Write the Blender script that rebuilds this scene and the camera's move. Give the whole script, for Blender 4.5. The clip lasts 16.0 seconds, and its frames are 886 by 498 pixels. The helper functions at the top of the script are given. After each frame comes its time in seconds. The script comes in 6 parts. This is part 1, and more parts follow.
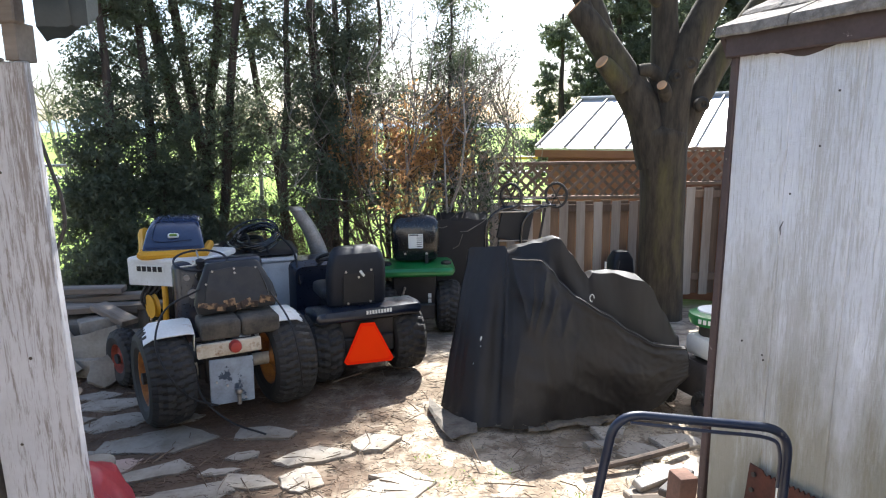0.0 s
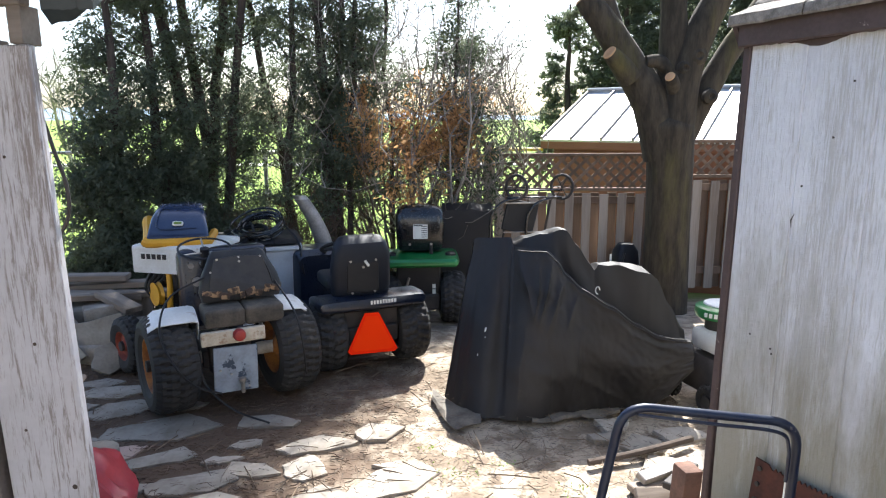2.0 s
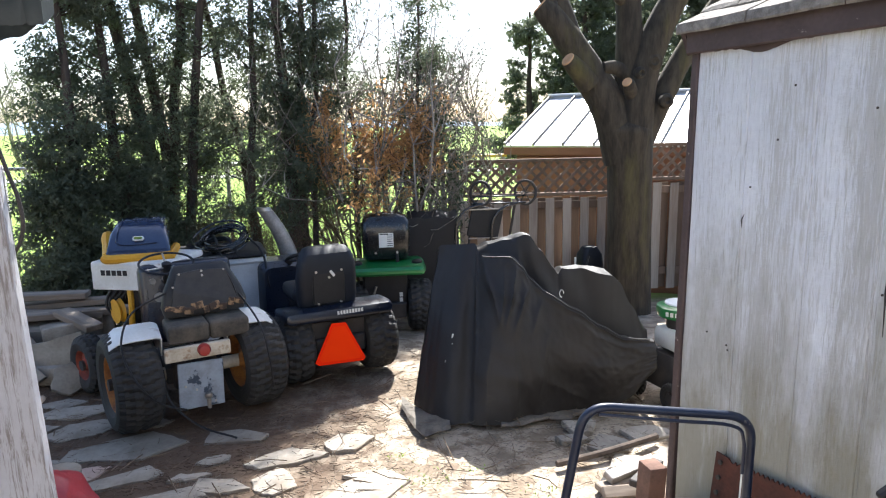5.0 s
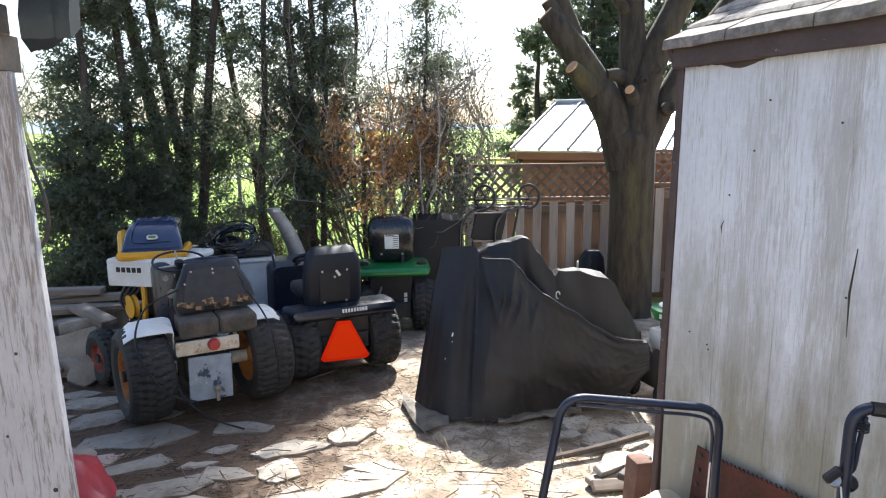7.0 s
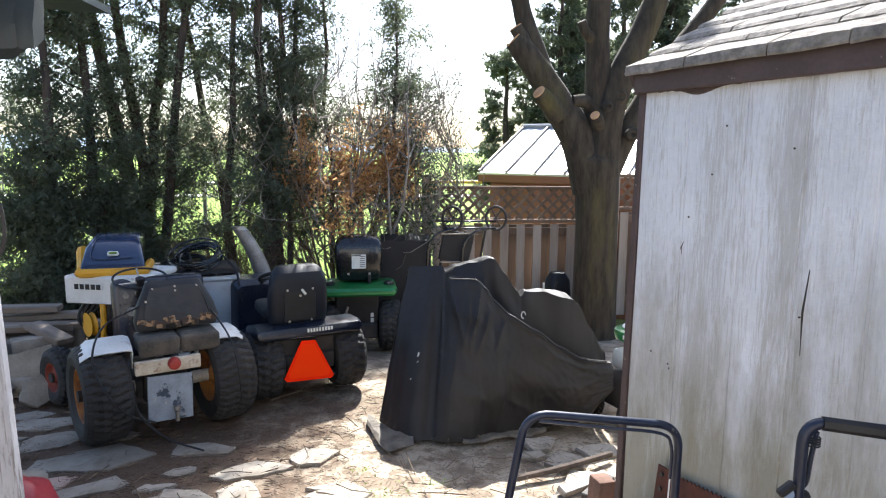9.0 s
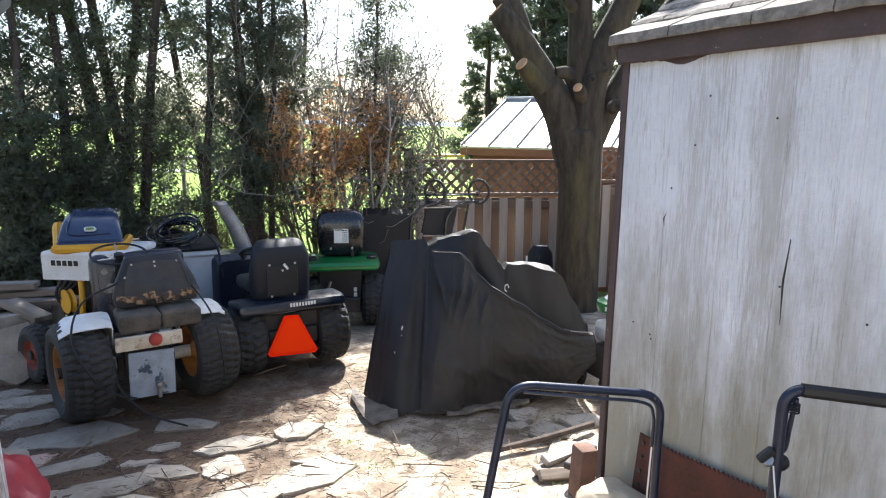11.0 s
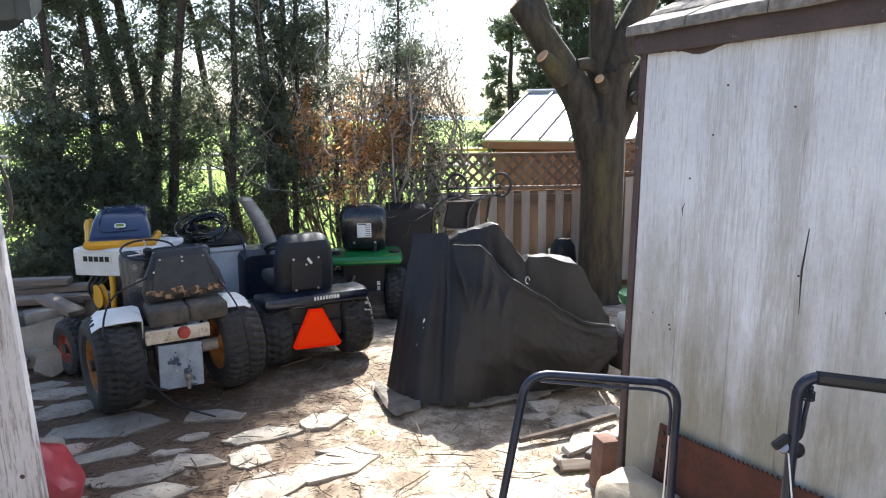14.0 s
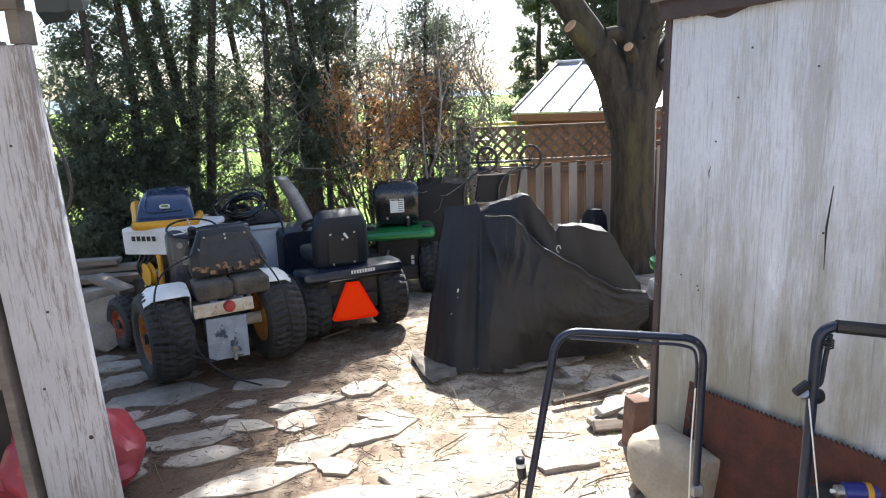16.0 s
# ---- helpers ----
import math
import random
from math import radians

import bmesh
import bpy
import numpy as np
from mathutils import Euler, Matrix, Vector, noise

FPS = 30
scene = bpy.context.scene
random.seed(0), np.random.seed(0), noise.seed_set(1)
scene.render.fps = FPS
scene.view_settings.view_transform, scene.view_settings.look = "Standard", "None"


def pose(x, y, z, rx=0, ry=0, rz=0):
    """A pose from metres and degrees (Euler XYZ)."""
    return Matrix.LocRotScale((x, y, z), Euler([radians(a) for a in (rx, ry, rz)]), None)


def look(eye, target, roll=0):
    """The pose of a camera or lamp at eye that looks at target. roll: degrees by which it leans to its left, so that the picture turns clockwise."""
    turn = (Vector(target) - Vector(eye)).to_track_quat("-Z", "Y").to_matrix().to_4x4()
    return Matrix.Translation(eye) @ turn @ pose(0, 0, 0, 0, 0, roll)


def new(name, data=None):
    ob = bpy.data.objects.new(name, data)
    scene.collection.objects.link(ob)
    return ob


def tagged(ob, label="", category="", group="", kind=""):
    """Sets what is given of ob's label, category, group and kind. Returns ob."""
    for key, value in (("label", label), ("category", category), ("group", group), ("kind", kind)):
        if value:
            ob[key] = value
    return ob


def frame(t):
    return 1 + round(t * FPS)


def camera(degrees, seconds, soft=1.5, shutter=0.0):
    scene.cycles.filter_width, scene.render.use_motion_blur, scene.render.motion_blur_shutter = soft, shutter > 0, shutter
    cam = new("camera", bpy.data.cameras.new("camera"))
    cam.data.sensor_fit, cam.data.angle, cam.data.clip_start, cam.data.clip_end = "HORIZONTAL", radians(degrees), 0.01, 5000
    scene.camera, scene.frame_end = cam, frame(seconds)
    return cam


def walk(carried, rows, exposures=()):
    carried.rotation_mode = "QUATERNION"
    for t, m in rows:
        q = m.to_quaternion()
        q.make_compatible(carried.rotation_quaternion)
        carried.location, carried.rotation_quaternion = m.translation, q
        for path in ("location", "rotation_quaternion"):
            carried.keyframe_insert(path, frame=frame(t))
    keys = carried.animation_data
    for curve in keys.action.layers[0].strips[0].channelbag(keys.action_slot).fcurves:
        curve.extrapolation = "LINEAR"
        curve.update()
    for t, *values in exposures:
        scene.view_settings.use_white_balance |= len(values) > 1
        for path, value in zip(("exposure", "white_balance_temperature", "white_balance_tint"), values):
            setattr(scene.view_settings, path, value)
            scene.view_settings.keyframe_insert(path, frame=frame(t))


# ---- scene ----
cam = camera(68.0, 16.0, soft=1.15)
PATH = [
    (0, (0.021, -0.014, 1.752), (0.016, 1.952, 1.387), -0.6),
    (0.5, (0.02, -0.006, 1.752), (0.015, 1.96, 1.384), 0.1),
    (1, (0.011, -0.007, 1.749), (0.027, 1.952, 1.347), 0.5),
    (1.5, (0.017, -0.004, 1.746), (0.023, 1.956, 1.35), 0.4),
    (2, (0.011, 0.004, 1.741), (-0.005, 1.965, 1.351), -0.1),
    (2.5, (0.008, -0.012, 1.748), (-0.012, 1.96, 1.413), -0.1),
    (3, (0.022, -0.01, 1.749), (0.047, 1.96, 1.402), 0.2),
    (3.5, (0.031, -0.005, 1.742), (0.048, 1.962, 1.38), -0.2),
    (5.8, (0.033, -0.024, 1.75), (0.172, 1.937, 1.38), -0.5),
    (6, (0.052, -0.026, 1.74), (0.231, 1.933, 1.378), 0.4),
    (6.5, (0.031, -0.07, 1.752), (0.289, 1.882, 1.399), -0.5),
    (7, (0.077, -0.167, 1.769), (0.129, 1.8, 1.407), -0.6),
    (7.5, (0.08, -0.246, 1.752), (0.063, 1.722, 1.398), -1.2),
    (8, (0.096, -0.238, 1.748), (0.137, 1.733, 1.407), -1.9),
    (8.5, (0.1, -0.21, 1.751), (0.21, 1.76, 1.424), -0.6),
    (9, (0.085, -0.182, 1.755), (0.234, 1.79, 1.46), 0.5),
    (9.5, (0.081, -0.168, 1.751), (0.281, 1.796, 1.431), 0.9),
    (9.7, (0.082, -0.168, 1.739), (0.29, 1.791, 1.392), 0.8),
    (11.8, (0.085, -0.165, 1.748), (0.284, 1.79, 1.375), 0.1),
    (12, (0.085, -0.16, 1.748), (0.315, 1.792, 1.38), 0.5),
    (12.5, (0.081, -0.156, 1.748), (0.35, 1.785, 1.347), 1.0),
    (13, (0.083, -0.171, 1.748), (0.328, 1.775, 1.357), 0.5),
    (13.5, (0.089, -0.188, 1.75), (0.243, 1.764, 1.345), -0.8),
    (14, (0.104, -0.204, 1.744), (0.23, 1.754, 1.356), -0.5),
    (14.5, (0.105, -0.212, 1.749), (0.252, 1.742, 1.351), -0.0),
    (15, (0.107, -0.246, 1.75), (0.204, 1.714, 1.365), -1.9),
    (15.5, (0.108, -0.286, 1.755), (0.203, 1.68, 1.396), -2.4),
    (16, (0.096, -0.314, 1.732), (0.122, 1.633, 1.278), -2.5),
]
walk(cam, [(t, look(eye, target, roll)) for t, eye, target, roll in PATH], [(0, 1.9, 5880, 10), (16, 1.96, 5880, 10)])

# ---- light ----
SUN_AZ, SUN_EL = radians(12), radians(49)
world = bpy.data.worlds.new("sky")
scene.world = world
world.use_nodes = True
wn = world.node_tree.nodes
sky = wn.new("ShaderNodeTexSky")
sky.sky_type = "NISHITA"
sky.sun_disc = False
sky.sun_elevation, sky.sun_rotation = SUN_EL, SUN_AZ
sky.air_density, sky.dust_density, sky.ozone_density = 1.0, 2.2, 0.6
wn["Background"].inputs["Strength"].default_value = 0.085
world.node_tree.links.new(sky.outputs[0], wn["Background"].inputs[0])
sun = new("sun", bpy.data.lights.new("sun", "SUN"))
sun.data.energy, sun.data.angle, sun.data.color = 5.0, radians(0.55), (1.0, 0.93, 0.82)
sd = Vector((math.sin(SUN_AZ) * math.cos(SUN_EL), math.cos(SUN_AZ) * math.cos(SUN_EL), math.sin(SUN_EL)))
sun.matrix_world = look(sd * 30, (0, 0, 0))


# ---- materials ----
def mat(name, c1, c2=None, rough=0.6, metal=0.0, scale=6.0, fine=70.0, bump=0.25, stretch=(1, 1, 1), spots=None, vary=0.0,
        translucent=0.0, spec=0.5, mixat=(0.35, 0.65), rough2=None, coat=0.0):
    """A surface of two colours mixed by coarse and fine noise, with relief, optional spots (colour, scale, from, to)."""
    m = bpy.data.materials.new(name)
    m.use_nodes = True
    nt = m.node_tree
    n, l = nt.nodes, nt.links
    b = n["Principled BSDF"]
    c2 = c2 or tuple(v * 0.7 for v in c1)
    co = n.new("ShaderNodeTexCoord")
    mp = n.new("ShaderNodeMapping")
    mp.inputs["Scale"].default_value = stretch
    l.new(co.outputs["Object"], mp.inputs[0])
    a = n.new("ShaderNodeTexNoise")
    a.inputs["Scale"].default_value, a.inputs["Detail"].default_value = scale, 5
    f = n.new("ShaderNodeTexNoise")
    f.inputs["Scale"].default_value, f.inputs["Detail"].default_value = fine, 4
    l.new(mp.outputs[0], a.inputs[0])
    l.new(mp.outputs[0], f.inputs[0])
    add = n.new("ShaderNodeMath")
    add.operation = "MULTIPLY_ADD"
    add.inputs[1].default_value = 0.35
    l.new(f.outputs[0], add.inputs[0])
    l.new(a.outputs[0], add.inputs[2])
    rg = n.new("ShaderNodeMapRange")
    rg.inputs[1].default_value, rg.inputs[2].default_value = mixat[0] + 0.175, mixat[1] + 0.175
    l.new(add.outputs[0], rg.inputs[0])
    mx = n.new("ShaderNodeMix")
    mx.data_type = "RGBA"
    mx.inputs[6].default_value, mx.inputs[7].default_value = (*c1, 1), (*c2, 1)
    l.new(rg.outputs[0], mx.inputs[0])
    col = mx.outputs[2]
    if spots:
        sc, ss, lo, hi = spots
        sp = n.new("ShaderNodeTexNoise")
        sp.inputs["Scale"].default_value, sp.inputs["Detail"].default_value, sp.inputs["Roughness"].default_value = ss, 8, 0.65
        l.new(mp.outputs[0], sp.inputs[0])
        sr = n.new("ShaderNodeMapRange")
        sr.inputs[1].default_value, sr.inputs[2].default_value = lo, hi
        l.new(sp.outputs[0], sr.inputs[0])
        m2 = n.new("ShaderNodeMix")
        m2.data_type = "RGBA"
        m2.inputs[7].default_value = (*sc, 1)
        l.new(sr.outputs[0], m2.inputs[0])
        l.new(col, m2.inputs[6])
        col = m2.outputs[2]
    if vary:
        oi = n.new("ShaderNodeObjectInfo")
        hv = n.new("ShaderNodeHueSaturation")
        vr = n.new("ShaderNodeMapRange")
        vr.inputs[3].default_value, vr.inputs[4].default_value = 1 - vary, 1 + vary
        l.new(oi.outputs["Random"], vr.inputs[0])
        l.new(vr.outputs[0], hv.inputs["Value"])
        l.new(col, hv.inputs["Color"])
        col = hv.outputs[0]
    l.new(col, b.inputs["Base Color"])
    b.inputs["Metallic"].default_value = metal
    b.inputs["Specular IOR Level"].default_value = spec
    b.inputs["Coat Weight"].default_value = coat
    rr = n.new("ShaderNodeMapRange")
    rr.inputs[3].default_value, rr.inputs[4].default_value = rough, rough2 if rough2 is not None else min(1, rough + 0.15)
    l.new(f.outputs[0], rr.inputs[0])
    l.new(rr.outputs[0], b.inputs["Roughness"])
    if bump:
        bp = n.new("ShaderNodeBump")
        bp.inputs["Strength"].default_value, bp.inputs["Distance"].default_value = bump, 0.01
        l.new(add.outputs[0], bp.inputs["Height"])
        l.new(bp.outputs[0], b.inputs["Normal"])
    if translucent:
        tr = n.new("ShaderNodeBsdfTranslucent")
        l.new(col, tr.inputs[0])
        ms = n.new("ShaderNodeMixShader")
        ms.inputs[0].default_value = translucent
        l.new(b.outputs[0], ms.inputs[1])
        l.new(tr.outputs[0], ms.inputs[2])
        l.new(ms.outputs[0], n["Material Output"].inputs[0])
    return m


M = dict(
    rubber=mat("tyre_rubber", (0.017, 0.0165, 0.016), (0.03, 0.027, 0.024), 0.7, scale=5, fine=90, bump=0.3, spots=((0.075, 0.06, 0.045), 7, 0.6, 0.85)),
    white=mat("white_enamel", (0.72, 0.72, 0.7), (0.6, 0.59, 0.55), 0.35, bump=0.06, spots=((0.3, 0.17, 0.08), 9, 0.63, 0.72)),
    cream=mat("stained_cream_paint", (0.6, 0.55, 0.44), (0.42, 0.34, 0.24), 0.55, scale=10, bump=0.15, spots=((0.22, 0.1, 0.04), 14, 0.55, 0.68)),
    red_rim=mat("faded_red_rim", (0.3, 0.06, 0.03), (0.16, 0.035, 0.02), 0.6, scale=9, bump=0.2),
    rust=mat("rusted_steel", (0.085, 0.027, 0.015), (0.045, 0.018, 0.012), 0.85, scale=9, bump=0.5),
    orange_rim=mat("rusty_orange_rim", (0.42, 0.17, 0.03), (0.16, 0.06, 0.025), 0.65, scale=8, bump=0.3),
    plate=mat("worn_blue_grey_paint", (0.27, 0.31, 0.36), (0.2, 0.22, 0.25), 0.5, scale=14, bump=0.15, spots=((0.03, 0.045, 0.07), 6.5, 0.57, 0.6)),
    navy=mat("navy_paint", (0.004, 0.008, 0.02), (0.006, 0.011, 0.025), 0.22, scale=5, bump=0.03, coat=0.3),
    navy_dull=mat("dull_navy_plastic", (0.005, 0.0072, 0.013), (0.008, 0.0105, 0.017), 0.45, scale=7, bump=0.1, spec=0.35),
    black=mat("black_plastic", (0.009, 0.009, 0.011), (0.016, 0.016, 0.017), 0.42, bump=0.08, spec=0.35),
    black_gloss=mat("black_glossy_vinyl", (0.008, 0.008, 0.009), (0.014, 0.014, 0.014), 0.18, bump=0.05, coat=0.3),
    vinyl=mat("worn_black_vinyl", (0.013, 0.0125, 0.013), (0.027, 0.025, 0.023), 0.5, scale=10, bump=0.2),
    seat_back=mat("rusting_seat_pan", (0.022, 0.021, 0.021), (0.038, 0.034, 0.031), 0.55, scale=12, bump=0.2),
    seat_rust=mat("flaking_seat_edge", (0.3, 0.19, 0.1), (0.06, 0.04, 0.03), 0.8, scale=22, bump=0.6, mixat=(0.42, 0.52)),
    foam=mat("perished_seat_foam", (0.1, 0.085, 0.065), (0.05, 0.044, 0.037), 0.9, scale=12, bump=0.5),
    green=mat("green_paint", (0.01, 0.17, 0.035), (0.012, 0.13, 0.03), 0.3, bump=0.04, coat=0.3),
    orange=mat("orange_reflector", (0.98, 0.028, 0.0), (0.95, 0.025, 0.0), 0.8, bump=0.02, spec=0.1),
    orange_core=mat("orange_fluorescent_sheet", (1.0, 0.05, 0.0), (1.0, 0.045, 0.0), 0.8, bump=0.02, spec=0.1),
    red=mat("red_lens", (0.35, 0.03, 0.02), (0.28, 0.025, 0.02), 0.35, bump=0.05),
    yellow=mat("yellow_plastic", (0.65, 0.33, 0.015), (0.55, 0.27, 0.015), 0.4, bump=0.05),
    blue=mat("faded_blue_plastic", (0.016, 0.028, 0.07), (0.028, 0.042, 0.085), 0.14, scale=4, bump=0.03, coat=0.5),
    silver=mat("zinc_steel", (0.5, 0.49, 0.47), (0.35, 0.33, 0.3), 0.35, 0.9, bump=0.1),
    alu=mat("dull_aluminium", (0.36, 0.33, 0.3), (0.2, 0.18, 0.16), 0.5, 0.6, bump=0.1),
    iron=mat("dark_iron", (0.03, 0.028, 0.026), (0.06, 0.05, 0.045), 0.6, 0.3, bump=0.2),
    tube_blue=mat("navy_powder_coated_tube", (0.008, 0.013, 0.032), (0.016, 0.022, 0.04), 0.3, scale=12, bump=0.05, coat=0.1, spec=0.35, spots=((0.12, 0.11, 0.1), 30, 0.7, 0.74)),
    tarp=mat("black_woven_cover", (0.012, 0.0105, 0.0103), (0.02, 0.0175, 0.0165), 0.46, scale=3, fine=260, bump=0.16, spots=((0.075, 0.06, 0.045), 4, 0.64, 0.95), spec=0.35),
    hem=mat("dusty_grey_sheet", (0.15, 0.13, 0.105), (0.075, 0.064, 0.052), 0.8, scale=9, bump=0.3),
    stone=mat("flagstone", (0.33, 0.292, 0.24), (0.23, 0.197, 0.157), 0.85, scale=5, fine=45, bump=0.45, vary=0.2, spots=((0.17, 0.13, 0.09), 4, 0.56, 0.76)),
    pink=mat("pinkish_flagstone", (0.45, 0.32, 0.26), (0.36, 0.26, 0.2), 0.85, scale=6, bump=0.4),
    litter=mat("brown_needle_litter", (0.13, 0.08, 0.05), (0.06, 0.04, 0.027), 0.95, scale=6, bump=0.2),
    twig=mat("dry_twigs", (0.2, 0.145, 0.095), (0.1, 0.07, 0.045), 0.9, bump=0.1),
    bark=mat("cedar_bark", (0.1, 0.075, 0.058), (0.05, 0.038, 0.03), 0.95, scale=8, fine=50, bump=0.8, stretch=(1, 1, 0.15)),
    bark_big=mat("ridged_maple_bark", (0.06, 0.047, 0.03), (0.024, 0.019, 0.013), 0.95, scale=22, fine=90, bump=1.0, stretch=(1, 1, 0.22), spots=((0.105, 0.09, 0.026), 2.6, 0.52, 0.72)),
    cut=mat("fresh_cut_wood", (0.6, 0.36, 0.19), (0.48, 0.27, 0.13), 0.8, scale=20, bump=0.1),
    cedar=mat("cedar_foliage", (0.16, 0.18, 0.115), (0.1, 0.12, 0.075), 0.5, scale=1.5, bump=0, translucent=0.58),
    cedar_dry=mat("browning_cedar_foliage", (0.09, 0.1, 0.035), (0.06, 0.07, 0.03), 0.6, scale=2, bump=0, translucent=0.4),
    dead=mat("dead_orange_leaves", (0.68, 0.42, 0.2), (0.5, 0.27, 0.11), 0.7, scale=3, bump=0, translucent=0.6),
    leaf=mat("small_dark_leaves", (0.06, 0.085, 0.04), (0.04, 0.06, 0.03), 0.45, scale=3, bump=0, translucent=0.35),
    weed=mat("fresh_grass_tufts", (0.25, 0.34, 0.07), (0.14, 0.22, 0.05), 0.6, bump=0, translucent=0.4),
    branch=mat("grey_bare_branches", (0.31, 0.27, 0.23), (0.18, 0.155, 0.13), 0.8, bump=0.1),
    brush=mat("brown_brush", (0.17, 0.11, 0.07), (0.09, 0.06, 0.04), 0.9, bump=0.1),
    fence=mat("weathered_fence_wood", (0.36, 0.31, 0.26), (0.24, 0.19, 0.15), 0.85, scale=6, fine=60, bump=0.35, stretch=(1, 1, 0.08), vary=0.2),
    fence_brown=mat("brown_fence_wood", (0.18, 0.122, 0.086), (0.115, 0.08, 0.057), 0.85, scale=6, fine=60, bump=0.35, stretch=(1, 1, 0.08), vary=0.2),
    trim=mat("peeling_brown_trim", (0.075, 0.05, 0.048), (0.055, 0.036, 0.035), 0.6, scale=9, bump=0.3, spots=((0.3, 0.26, 0.22), 18, 0.66, 0.7)),
    shingle=mat("asphalt_shingle", (0.25, 0.225, 0.195), (0.13, 0.115, 0.1), 0.95, scale=30, fine=220, bump=1.0, vary=0.16, spots=((0.16, 0.15, 0.1), 3, 0.55, 0.75)),
    metal_roof=mat("grey_metal_roof", (0.55, 0.56, 0.58), (0.5, 0.51, 0.53), 0.38, 0.25, bump=0.04),
    nwall=mat("red_brown_boards", (0.26, 0.12, 0.07), (0.2, 0.09, 0.055), 0.7, scale=5, bump=0.2, stretch=(0.2, 1, 1)),
    galv=mat("galvanised_wire", (0.42, 0.42, 0.42), (0.3, 0.29, 0.28), 0.45, 0.8, bump=0),
    plank=mat("old_grey_planks", (0.3, 0.25, 0.2), (0.18, 0.14, 0.105), 0.9, scale=7, bump=0.4, stretch=(0.12, 1, 1), vary=0.2),
    block=mat("rough_concrete_block", (0.3, 0.265, 0.22), (0.2, 0.17, 0.135), 0.95, scale=7, bump=0.6, vary=0.15),
    boulder=mat("sandstone_boulder", (0.36, 0.31, 0.23), (0.26, 0.22, 0.165), 0.9, scale=6, fine=60, bump=0.6),
    brick=mat("reddish_brown_brick", (0.17, 0.095, 0.067), (0.1, 0.06, 0.045), 0.9, scale=8, bump=0.4),
    bag=mat("faded_red_plastic_bag", (0.45, 0.06, 0.07), (0.33, 0.045, 0.06), 0.3, scale=5, bump=0.25, translucent=0.25),
    tarp_roof=mat("dark_green_grey_tarp", (0.018, 0.028, 0.034), (0.03, 0.042, 0.046), 0.4, scale=5, bump=0.2),
    raw=mat("raw_weathered_pine", (0.22, 0.19, 0.165), (0.14, 0.12, 0.1), 0.85, scale=7, bump=0.4, stretch=(0.15, 1, 1)),
    can=mat("blue_spray_can", (0.02, 0.03, 0.2), (0.02, 0.028, 0.17), 0.25, bump=0.02, coat=0.3),
    ivory=mat("ivory_print", (0.72, 0.72, 0.68), (0.62, 0.62, 0.58), 0.5, bump=0.02),
    field=mat("hill_painted_haze", (0.2, 0.27, 0.33), (0.16, 0.22, 0.29), 0.95, scale=0.01, fine=0.05, bump=0),
    tank=mat("white_plastic_bin", (0.68, 0.7, 0.72), (0.56, 0.57, 0.58), 0.4, scale=6, bump=0.05, spots=((0.3, 0.28, 0.25), 6, 0.62, 0.8)),
    road=mat("pale_gravel_lane", (0.5, 0.48, 0.45), (0.42, 0.4, 0.37), 0.9, bump=0.2),
    yellow_line=mat("yellow_rail_paint", (0.75, 0.5, 0.05), (0.65, 0.42, 0.05), 0.5, bump=0),
)


